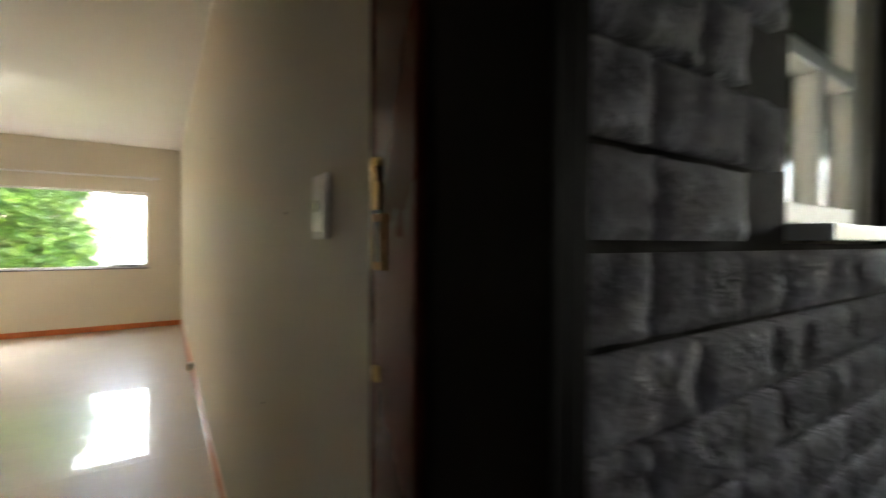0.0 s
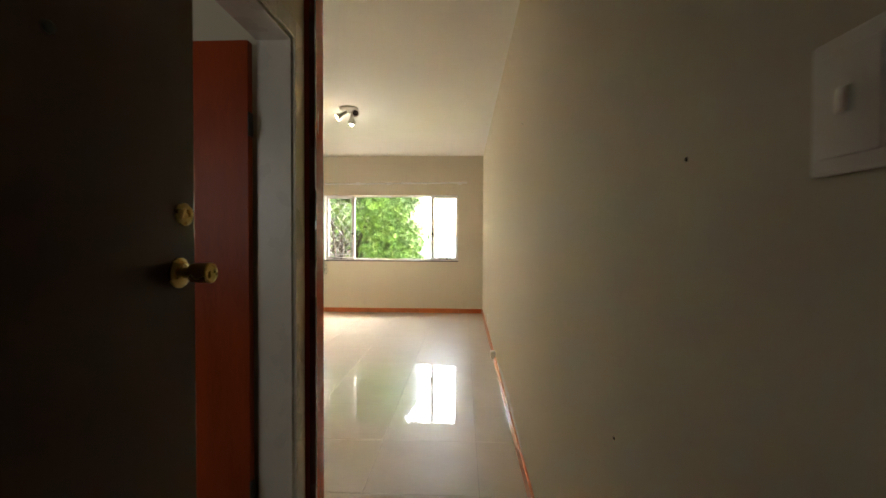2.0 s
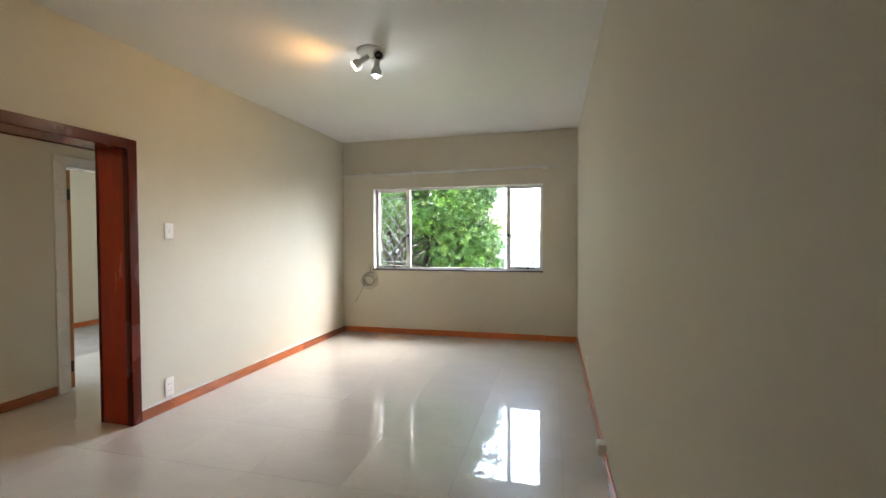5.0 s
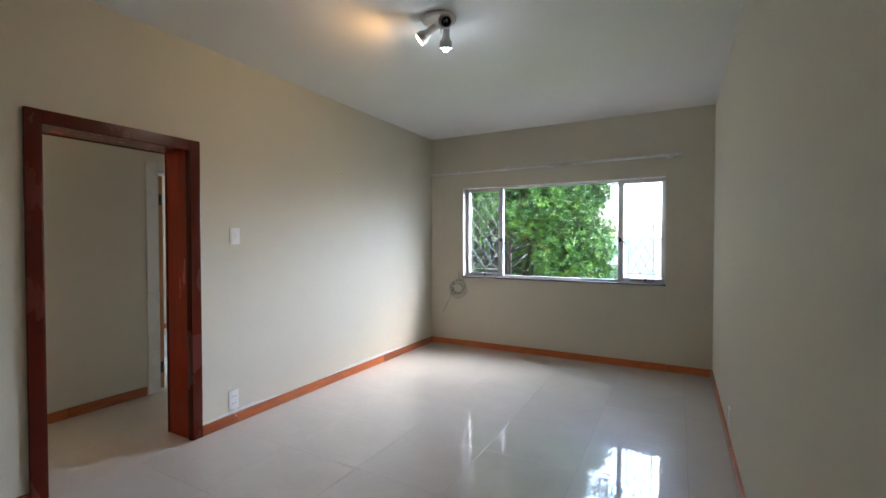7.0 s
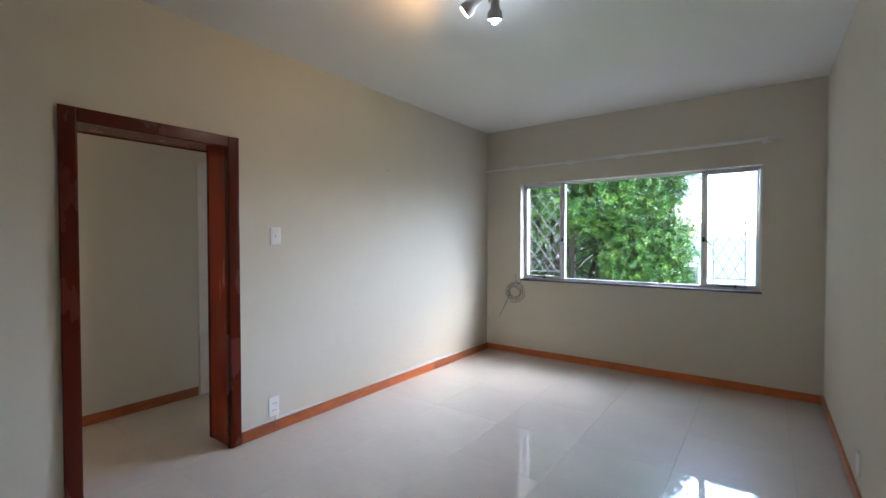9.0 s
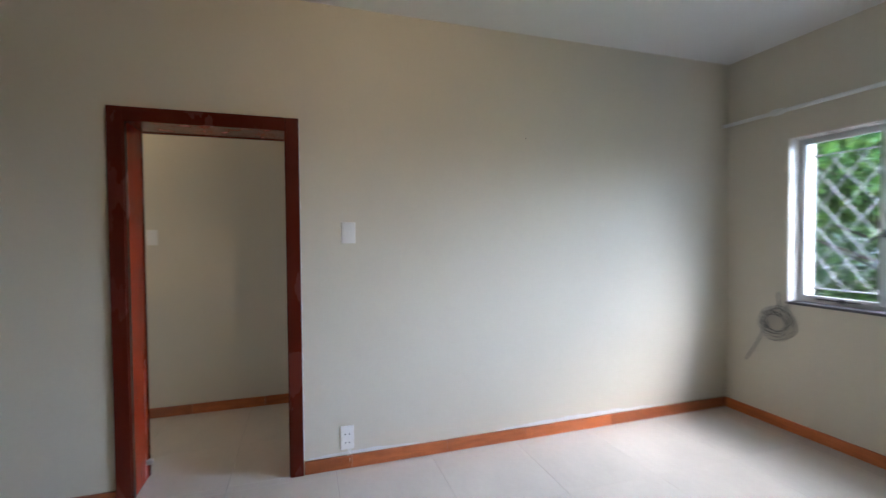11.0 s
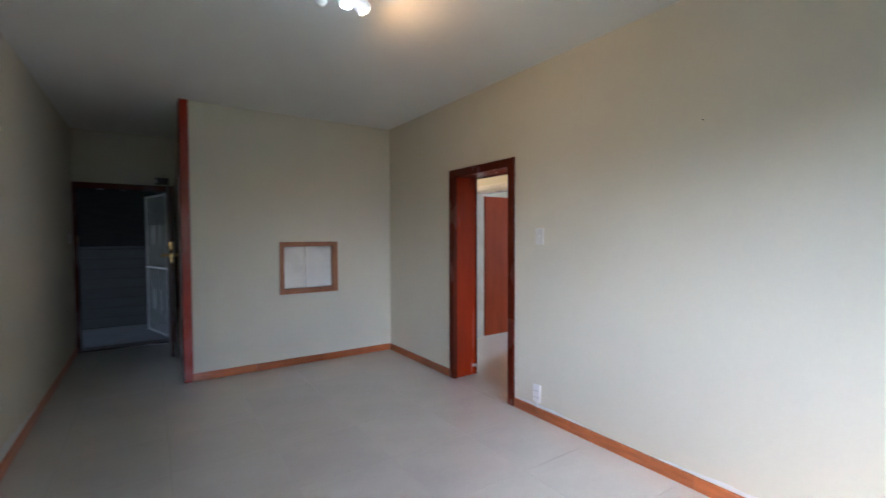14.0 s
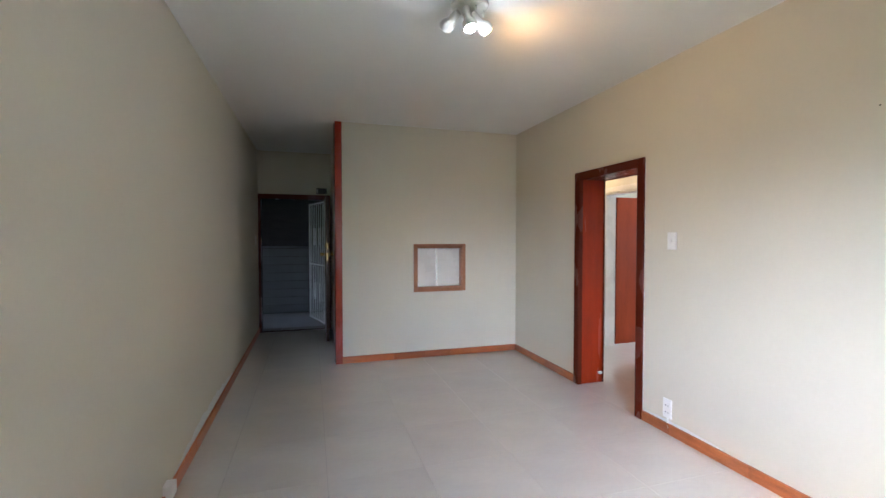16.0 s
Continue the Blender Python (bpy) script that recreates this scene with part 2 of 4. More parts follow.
# ---------------------------------------------------------------- large structure
WX0, WX1, WZ0, WZ1 = -2.672, -0.245, 0.935, 2.112      # living-room window opening
OY0, OY1, OZ = 4.0, 4.815, 2.05                        # clear passage to the hall
HX0, HX1, HZ0, HZ1 = -2.40, -1.825, 0.855, 1.35        # serving hatch, clear

wall_y("wall_north", YN, YN + 0.26, -7.6, 0.45, [(WX0, WX1, WZ0, WZ1)], "cream painted plaster wall with a wide window")
wall_x("wall_east", XE, XE + 0.20, YD, YN, [], "long smooth cream painted plaster wall")
wall_x("wall_west", XH0, XW, 2.47, YN, [(OY0 - 0.03, OY1 + 0.03, -0.05, OZ + 0.03)], "cream painted plaster wall with a passage opening")
wall_y("wall_south", 2.47, YS, XW, -0.93, [(HX0 - 0.02, HX1 + 0.02, HZ0 - 0.02, HZ1 + 0.02)], "cream painted partition wall with a serving hatch")
wall_x("wall_corridor", XC - 0.13, XC, YD, 2.47, [(1.46, 2.34, -0.05, 2.20)], "cream painted corridor wall with a kitchen doorway")
wall_y("wall_entrance", YF, YD, -7.6, 9.5, [(-2.75, -1.65, 1.1, 2.1), (-0.84, 0.185, -0.05, 2.12), (0.67, 1.06, 1.40, 2.35)], "cream painted entrance wall with the front doorway")
wall_x("wall_hall", XH - 0.14, XH, 1.4, 7.4, [(2.73, 3.57, -0.05, 2.08), (5.25, 6.09, -0.05, 2.08)], "cream painted hall wall with two doorways")
wall_y("wall_hall_south", 1.26, 1.4, -4.54, XH0, [], "plain cream painted hall end wall")
wall_y("wall_hall_north", 7.4, 7.54, -4.54, XH0, [], "plain cream painted hall end wall")
wall_x("wall_kitchen_west", XH0, XW, YD, 2.47, [], "plain cream painted kitchen wall")
wall_x("wall_rooms_west", -7.6, -7.4, YD, YN, [(1.8, 3.4, 0.95, 2.1), (4.65, 6.05, 0.95, 2.1)], "plain cream painted outer wall with windows")
wall_y("wall_between_rooms", 4.35, 4.49, -7.4, XH - 0.14, [], "plain cream painted wall between the rooms")
wall_x("wall_neighbour_east", 2.4, 2.6, YD, 3.4, [(0.9, 2.6, 0.9, 2.2)], "plain cream neighbouring room wall")
wall_y("wall_neighbour_north", 3.4, 3.6, 0.395, 2.6, [(0.9, 2.0, 0.9, 2.2)], "plain cream neighbouring room wall")
ceiling = structure(boxes("ceiling", [((-7.6, YF, CEIL), (2.6, YN + 0.26, CEIL + 0.15))], CEILING), "smooth white painted ceiling", "ceiling")
floor = structure(boxes("floor", [((-7.6, YF, -0.20), (2.6, YN + 0.26, -0.006))], GROUT), "glossy cream porcelain tile floor with thin joints", "floor")


# ---------------------------------------------------------------- skirting boards
def skirting(along, start, end, face, side, lengths, label="orange varnished wooden skirting board with worn edges"):
    """along: 'x' or 'y'; face: the wall's plane; side: +1 or -1, the way it stands proud."""
    board = structure(empty("baseboard", (start, face, 0) if along == "x" else (face, start, 0)), label, "skirting")
    a, k = start, 0
    while a < end - 1e-4:
        b = min(end, a + lengths[k % len(lengths)])
        bm = bmesh.new()
        h, t = 0.079 + 0.001 * (k % 3), 0.016 + 0.001 * (k % 2)
        if along == "x":
            add_box(bm, (a + 0.0006, min(face, face + side * t), 0.001), (b - 0.0006, max(face, face + side * t), h), 0.003)
        else:
            add_box(bm, (min(face, face + side * t), a + 0.0006, 0.001), (max(face, face + side * t), b - 0.0006, h), 0.003)
        part(bm, "plank", board, SKIRT)
        a, k = b, k + 1
    return board


skirting("x", XW + 0.018, XE - 0.018, YN, -1, (0.9, 1.3, 0.7))
skirting("y", 4.887, YN, XW, 1, (0.28, 0.62, 0.58, 0.22, 0.5, 0.95, 0.2))
skirting("y", YS + 0.018, 3.93, XW, 1, (0.75, 0.6))
skirting("x", XW, -0.857, YS, 1, (0.9, 0.72, 0.66))
skirting("y", YD + 0.018, YN, XE, -1, (1.1, 0.8, 1.4, 0.6))
skirting("y", 3.66, 5.16, XH, 1, (0.36, 0.55, 0.59))
skirting("y", 6.18, 7.4, XH, 1, (0.8, 0.6))
skirting("y", 4.49, 8.2, -7.4, 1, (0.9, 0.7))
skirting("x", -7.38, -4.56, YN, -1, (0.9, 0.7))


# ---------------------------------------------------------------- passage frame
def passage():
    p = structure(empty("door_1", (XW, OY0, 0)), "dark red stained wooden passage frame without a door", "door frame")
    d0, d1 = XH0 - 0.012, XW + 0.004
    for nm, lo, hi in (("jamb", (d0, OY0 - 0.028, 0), (d1, OY0, OZ + 0.028)), ("jamb", (d0, OY1, 0), (d1, OY1 + 0.028, OZ + 0.028)), ("head", (d0, OY0, OZ), (d1, OY1, OZ + 0.028))):
        bm = bmesh.new()
        add_box(bm, lo, hi, 0.002)
        part(bm, nm, p, RED)
    for x0, x1 in ((XW + 0.001, XW + 0.020), (XH0 - 0.02, XH0 - 0.001)):
        for lo, hi in (((x0, OY0 - 0.068, 0), (x1, OY0 + 0.006, 2.12)), ((x0, OY1 - 0.006, 0), (x1, OY1 + 0.068, 2.12)), ((x0, OY0 + 0.006, OZ - 0.006), (x1, OY1 - 0.006, 2.12))):
            bm = bmesh.new()
            add_box(bm, lo, hi, 0.005)
            part(bm, "architrave", p, FRAME)
    # inner stop bead, a thin lip along the front edge
    for y0, y1 in ((OY0 + 0.0005, OY0 + 0.012), (OY1 - 0.012, OY1 - 0.0005)):
        bm = bmesh.new()
        add_box(bm, (XW - 0.025, y0, 0.0), (XW + 0.012, y1, OZ - 0.001), 0.003)
        part(bm, "bead", p, FRAME)
    bm = bmesh.new()
    add_box(bm, (XH0 + 0.015, OY0 + 0.0005, 0.09), (XH0 + 0.045, OY0 + 0.03, 0.115), 0.004)
    part(bm, "door_catch", p, PLASTIC)
    return p


passage()

# end post of the partition wall
post = structure(empty("trim", (-0.9, 2.525, 0)), "dark red stained full-height board on the wall's end", "trim")
bm = bmesh.new()
add_box(bm, (-0.93, 2.463, 0), (-0.852, 2.597, CEIL), 0.004)
part(bm, "post", post, RED)
bm = bmesh.new()
add_box(bm, (-0.874, 2.452, 0), (-0.846, 2.474, CEIL), 0.003)
part(bm, "edge_bead", post, FRAME)


# ---------------------------------------------------------------- serving hatch
def hatch():
    h = structure(empty("window_2", (HX0, YS, HZ0)), "orange-brown wooden serving hatch frame with white sliding panels", "hatch")
    o = 0.046
    for lo, hi in (((HX0 - o, 2.5, HZ0 - o), (HX0, YS + 0.018, HZ1 + o)), ((HX1, 2.5, HZ0 - o), (HX1 + o, YS + 0.018, HZ1 + o)), ((HX0, 2.5, HZ1), (HX1, YS + 0.018, HZ1 + o)), ((HX0, 2.5, HZ0 - o), (HX1, YS + 0.018, HZ0))):
        bm = bmesh.new()
        add_box(bm, (lo[0], YS + 0.001, lo[2]), hi, 0.004)
        part(bm, "frame", h, HATCH)
    bm = bmesh.new()
    for a, b, c, d in ((HX0 - 0.019, HX0 + 0.008, HZ0 - 0.019, HZ1 + 0.019), (HX1 - 0.008, HX1 + 0.019, HZ0 - 0.019, HZ1 + 0.019), (HX0 + 0.008, HX1 - 0.008, HZ1 - 0.008, HZ1 + 0.019), (HX0 + 0.008, HX1 - 0.008, HZ0 - 0.019, HZ0 + 0.012)):
        add_box(bm, (a, 2.475, c), (b, YS - 0.004, d), 0.001)
    part(bm, "lining", h, HATCH)
    mid = (HX0 + HX1) / 2 + 0.06
    for a, b, y in ((HX0 + 0.009, mid, 2.500), (mid - 0.03, HX1 - 0.009, 2.520)):
        bm = bmesh.new()
        add_box(bm, (a, y, HZ0 + 0.013), (b, y + 0.012, HZ1 - 0.009), 0.002)
        part(bm, "panel", h, WHITE)
    bm = bmesh.new()
    add_box(bm, (mid - 0.034, 2.5325, HZ0 + 0.014), (mid - 0.022, 2.538, HZ1 - 0.010), 0.001)
    part(bm, "panel_edge", h, CHROME)
    bm = bmesh.new()
    add_box(bm, (HX0 + 0.009, 2.536, HZ0 + 0.012), (HX1 - 0.009, 2.556, HZ0 + 0.020), 0.002)
    part(bm, "track", h, CHROME)
    return h


hatch()


# ---------------------------------------------------------------- living-room window
def window():
    w = structure(empty("window_1", (WX0, YN, WZ0)), "white steel window with two casements and a dark sill", "window")
    fy0, fy1 = 8.345, 8.385
    m1, m2 = -2.160, -0.722
    f = 0.026
    bm = bmesh.new()
    for lo, hi in (((WX0, fy0, WZ0), (WX0 + f, fy1, WZ1)), ((WX1 - f, fy0, WZ0), (WX1, fy1, WZ1)), ((WX0 + f, fy0, WZ1 - f), (WX1 - f, fy1, WZ1)), ((WX0 + f, fy0, WZ0), (WX1 - f, fy1, WZ0 + 0.03)), ((m1 - 0.018, fy0, WZ0 + 0.03), (m1 + 0.018, fy1, WZ1 - f)), ((m2 - 0.018, fy0, WZ0 + 0.03), (m2 + 0.018, fy1, WZ1 - f))):
        add_box(bm, lo, hi, 0.003)
    part(bm, "frame", w, STEEL)
    for a, b in ((WX0 + f, m1 - 0.018), (m2 + 0.018, WX1 - f)):
        bm = bmesh.new()
        c = 0.022
        y0, y1 = fy0 - 0.012, fy0 + 0.022
        z0, z1 = WZ0 + 0.031, WZ1 - f - 0.001
        for lo, hi in (((a + 0.001, y0, z0), (a + c, y1, z1)), ((b - c, y0, z0), (b - 0.001, y1, z1)), ((a + c, y0, z1 - c), (b - c, y1, z1)), ((a + c, y0, z0), (b - c, y1, z0 + c))):
            add_box(bm, lo, hi, 0.003)
        part(bm, "casement", w, STEEL)
    for a, b in ((WX0 + f, m1 - 0.018), (m1 + 0.018, m2 - 0.018), (m2 + 0.018, WX1 - f)):
        bm = bmesh.new()
        add_box(bm, (a, fy0 + 0.026, WZ0 + 0.03), (b, fy0 + 0.030, WZ1 - f))
        g = part(bm, "pane", w, GLASS)
        g.visible_shadow = False
    bm = bmesh.new()
    add_box(bm, (WX0 - 0.004, YN - 0.006, WZ0 - 0.014), (WX1 + 0.004, fy0, WZ0 + 0.004), 0.002)
    part(bm, "sill", w, SLATE)
    # reveal lining, painted white
    bm = bmesh.new()
    add_box(bm, (WX0 - 0.001, YN - 0.002, WZ0 + 0.005), (WX0 + 0.006, fy0 - 0.001, WZ1), 0.001)
    add_box(bm, (WX1 - 0.006, YN - 0.002, WZ0 + 0.005), (WX1 + 0.001, fy0 - 0.001, WZ1), 0.001)
    add_box(bm, (WX0 + 0.007, YN - 0.002, WZ1 - 0.006), (WX1 - 0.007, fy0 - 0.001, WZ1 + 0.001), 0.001)
    part(bm, "reveal", w, WHITE)
    for x, s in ((m1 - 0.005, -1), (m2 + 0.005, 1)):     # cockspur handles and peg stays
        bm = bmesh.new()
        add_box(bm, (x - 0.012, fy0 - 0.03, 1.40), (x + 0.012, fy0 - 0.001, 1.45), 0.003)
        add_rod(bm, (x, fy0 - 0.034, 1.435), (x + s * 0.075, fy0 - 0.05, 1.365), 0.007, 0.005)
        part(bm, "handle", w, IRON)
        bm = bmesh.new()
        cx = (WX0 + m1) / 2 if s < 0 else (m2 + WX1) / 2
        add_rod(bm, (cx - 0.12, fy0 - 0.03, WZ0 + 0.035), (cx + 0.13, fy0 - 0.025, WZ0 + 0.035), 0.005)
        add_box(bm, (cx + 0.02, fy0 - 0.04, WZ0 + 0.022), (cx + 0.045, fy0 - 0.014, WZ0 + 0.05), 0.003)
        part(bm, "stay", w, IRON)
    # diamond burglar bars outside the casements
    for a, b in ((WX0 + 0.055, m1 - 0.055), (m2 + 0.085, WX1 - 0.13)):
        bm = bmesh.new()
        y = fy1 + 0.03
        z0, z1 = WZ0 + 0.10, WZ1 - 0.28 if a > -1 else WZ1 - 0.13
        for x in (a, b):
            add_rod(bm, (x, y, z0 - 0.05), (x, y, z1 + 0.05), 0.0055, n=8)
        for z in (z0, z1):
            add_rod(bm, (a - 0.03, y, z), (b + 0.03, y, z), 0.0055, n=8)
        rise, k = 0.52, 0
        while z0 - rise + 0.06 + k * 0.2 < z1:
            zs = z0 - rise + 0.06 + k * 0.2
            u0, u1 = max(0, (z0 - zs) / rise), min(1, (z1 - zs) / rise)
            for xa, xb, dy in ((a, b, 0.005), (b, a, -0.005)):
                add_rod(bm, (xa + (xb - xa) * u0, y + dy, zs + rise * u0), (xa + (xb - xa) * u1, y + dy, zs + rise * u1), 0.0045, n=8)
            k += 1
        part(bm, "burglar_bar", w, BARS)
    return w


window()


# ---------------------------------------------------------------- doors
def door_leaf(name, hinge, angle, width, material, label, height=2.03, thick=0.04, lift=0.008, handles=None, edge=None):
    """A flush leaf that runs along its own x from the hinge; angle in degrees about z."""
    d = tagged(empty(name), label, "door")
    d.matrix_basis = pose(*hinge, 0, 0, angle)
    bm = bmesh.new()
    add_box(bm, (0.003, -thick / 2, lift), (width, thick / 2, lift + height), 0.002)
    ob = new("panel", mesh_of(bm, "panel", material))
    ob.parent = d
    if edge:
        bm = bmesh.new()
        add_box(bm, (-0.001, -thick / 2 + 0.001, lift), (0.0025, thick / 2 - 0.001, lift + height))
        ob = new("lipping", mesh_of(bm, "lipping", edge))
        ob.parent = d
    for z in (0.22, 1.8):
        bm = bmesh.new()
        add_rod(bm, (-0.004, thick / 2 + 0.004, z - 0.05), (-0.004, thick / 2 + 0.004, z + 0.05), 0.006, n=8)
        add_box(bm, (-0.004, -0.012, z - 0.05), (-0.0015, thick / 2, z + 0.05))
        ob = new("hinge", mesh_of(bm, "hinge", IRON))
        ob.parent = d
    return d


def knob(d, x, z, side, thick, material):
    bm = bmesh.new()
    add_turned(bm, (x, side * thick / 2, z), (0, side, 0), ((0, 0.034), (0.005, 0.034), (0.010, 0.026), (0.014, 0.013), (0.026, 0.012), (0.030, 0.020), (0.034, 0.0215), (0.072, 0.0235), (0.076, 0.022), (0.0765, 0.017), (0.074, 0.016), (0.074, 0.003)), slot=0, sharp=True)
    ob = new("knob", mesh_of(bm, "knob", material))
    ob.parent = d


def lever(d, x, z, side, thick):
    bm = bmesh.new()
    y = side * thick / 2
    add_box(bm, (x - 0.02, min(y, y + side * 0.008), z - 0.09), (x + 0.02, max(y, y + side * 0.008), z + 0.05), 0.003)
    add_rod(bm, (x, y, z), (x, y + side * 0.045, z), 0.009)
    add_rod(bm, (x + 0.005, y + side * 0.045, z), (x - 0.11, y + side * 0.045, z), 0.009, 0.007)
    ob = new("lever_handle", mesh_of(bm, "lever_handle", CHROME))
    ob.parent = d


# front door, opened flat towards the corridor wall
front = door_leaf("front_door", (-0.812, YD + 0.004, 0), 89.5, 0.915, DARK, "dark brown wooden front door standing open with brass knob", height=2.06, thick=0.042)
for side in (-1, 1):
    knob(front, 0.857, 1.238, side, 0.042, BRASS)
bm = bmesh.new()
add_turned(bm, (0.873, -0.021, 1.368), (0, -1, 0), ((0, 0.026), (0.006, 0.026), (0.010, 0.021), (0.0105, 0.012), (0.007, 0.011), (0.007, 0.002)), sharp=True)
ob = new("deadbolt", mesh_of(bm, "deadbolt", BRASS))
ob.parent = front
bm = bmesh.new()
add_turned(bm, (0.56, -0.021, 1.635), (0, -1, 0), ((0, 0.010), (0.004, 0.010), (0.005, 0.007), (0.003, 0.004)))
ob = new("peephole", mesh_of(bm, "peephole", IRON))
ob.parent = front
bm = bmesh.new()
add_box(bm, (0.9152, -0.012, 1.15), (0.9165, 0.012, 1.26))
add_box(bm, (0.9165, -0.008, 1.19), (0.925, 0.008, 1.22), 0.002)
add_box(bm, (0.9152, -0.012, 1.30), (0.9165, 0.012, 1.40))
ob = new("lock_plate", mesh_of(bm, "lock_plate", BRASS))
ob.parent = front
bm = bmesh.new()
for a, b, w in (((0.36, 1.55), (0.33, 1.42), 0.002), ((0.33, 1.42), (0.335, 1.36), 0.0015), ((0.38, 1.60), (0.395, 1.56), 0.0012), ((0.28, 1.36), (0.33, 1.35), 0.0016), ((0.36, 1.78), (0.385, 1.776), 0.003)):
    n = Vector((b[1] - a[1], 0, a[0] - b[0])).normalized() * w
    p, q = Vector((a[0], -0.0214, a[1])), Vector((b[0], -0.0214, b[1]))
    bm.faces.new([bm.verts.new(v) for v in (p - n, q - n * 0.3, q + n * 0.3, p + n)])
ob = new("scratch", mesh_of(bm, "scratch", PALE))
ob.parent = front


def front_frame():
    fr = structure(empty("door_2", (-0.36, 0.45, 0)), "dark mahogany front door frame with a brass strike plate", "door frame")
    for nm, lo, hi in (("jamb", (0.156, 0.405, 0), (0.190, YD - 0.004, 2.13)), ("jamb", (-0.862, 0.385, 0), (-0.812, YD - 0.004, 2.13)), ("head", (-0.812, 0.385, 2.075), (0.156, YD - 0.004, 2.13))):
        bm = bmesh.new()
        add_box(bm, lo, hi, 0.004)
        part(bm, nm, fr, FRAME)
    for lo, hi in (((0.158, YD + 0.001, 0), (XE - 0.002, YD + 0.016, 2.15)), ((-0.885, YD + 0.001, 0), (-0.838, YD + 0.016, 2.15)), ((-0.838, YD + 0.001, 2.078), (0.158, YD + 0.016, 2.15))):
        bm = bmesh.new()
        add_box(bm, lo, hi, 0.004)
        part(bm, "architrave", fr, FRAME)
    # added boards over the reveal, their black carries its shade
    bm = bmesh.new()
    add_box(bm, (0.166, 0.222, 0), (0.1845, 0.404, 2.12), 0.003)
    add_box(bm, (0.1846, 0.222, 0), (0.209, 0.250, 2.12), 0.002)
    part(bm, "reveal_shade_lining", fr, REVEAL_SHADE)
    bm = bmesh.new()
    add_box(bm, (-0.81, 0.30, -0.004), (0.154, YD, 0.016), 0.004)
    part(bm, "threshold", fr, DARK)
    bm = bmesh.new()
    add_box(bm, (0.1535, 0.478, 1.335), (0.1565, 0.512, 1.405), 0.001)
    part(bm, "worn_patch", fr, PALE)
    bm = bmesh.new()
    add_box(bm, (0.1510, 0.488, 1.345), (0.1545, 0.503, 1.395), 0.0005)
    part(bm, "bolt_hole", fr, BLACK)
    bm = bmesh.new()
    add_box(bm, (0.1505, 0.496, 1.41), (0.1555, 0.513, 1.475), 0.001)
    add_box(bm, (0.1505, 0.494, 1.195), (0.1555, 0.508, 1.215), 0.001)
    part(bm, "strike_plate", fr, BRASS)
    return fr


front_frame()

# kitchen doorway in the corridor
kf = structure(empty("door_3", (XC, 1.9, 0)), "white gloss painted kitchen door frame", "door frame")
for y0, y1 in ((2.30, 2.34), (1.46, 1.50)):
    bm = bmesh.new()
    add_box(bm, (XC - 0.15, y0, 0), (XC + 0.002, y1, 2.20), 0.003)
    part(bm, "jamb", kf, WHITE)
bm = bmesh.new()
add_box(bm, (XC - 0.15, 1.50, 2.17), (XC + 0.002, 2.30, 2.20), 0.003)
part(bm, "head", kf, WHITE)
for lo, hi in (((XC + 0.003, 2.312, 0), (XC + 0.018, 2.400, 2.26)), ((XC + 0.003, 1.40, 0), (XC + 0.018, 1.488, 2.26)), ((XC + 0.003, 1.488, 2.182), (XC + 0.018, 2.312, 2.26))):
    bm = bmesh.new()
    add_box(bm, lo, hi, 0.005)
    part(bm, "architrave", kf, WHITE)
kd = door_leaf("kitchen_door", (-1.062, 2.276, 0), 180, 0.78, LEAF_RED, "red-brown varnished kitchen door standing open", height=2.145)

# hall doorways and doors
for a, b, nm in ((2.73, 3.57, "door_4"), (5.25, 6.09, "door_5")):
    hf = structure(empty(nm, (XH, a, 0)), "cream-white painted hall door frame", "door frame")
    for y0, y1 in ((a, a + 0.035), (b - 0.035, b)):
        bm = bmesh.new()
        add_box(bm, (XH - 0.155, y0, 0), (XH + 0.002, y1, 2.08), 0.003)
        part(bm, "jamb", hf, WHITE)
    bm = bmesh.new()
    add_box(bm, (XH - 0.155, a + 0.035, 2.045), (XH + 0.002, b - 0.035, 2.08), 0.003)
    part(bm, "head", hf, WHITE)
    for lo, hi in (((XH + 0.003, a - 0.075, 0), (XH + 0.018, a + 0.012, 2.14)), ((XH + 0.003, b - 0.012, 0), (XH + 0.018, b + 0.075, 2.14)), ((XH + 0.003, a + 0.012, 2.068), (XH + 0.018, b - 0.012, 2.14))):
        bm = bmesh.new()
        add_box(bm, lo, hi, 0.005)
        part(bm, "architrave", hf, WHITE)
hd = door_leaf("bedroom_door", (-4.562, 2.76, 0), 181, 0.77, LEAF_RED, "red-brown varnished bedroom door standing open", height=2.0, lift=0.02)
lever(hd, 0.70, 1.03, -1, 0.04)
lever(hd, 0.70, 1.03, 1, 0.04)
fd = door_leaf("hall_door", (-4.42, 5.312, 0), 178, 0.77, LEAF_RED, "red-brown hall door standing open with pale edge", height=2.0, lift=0.02, edge=PALE)


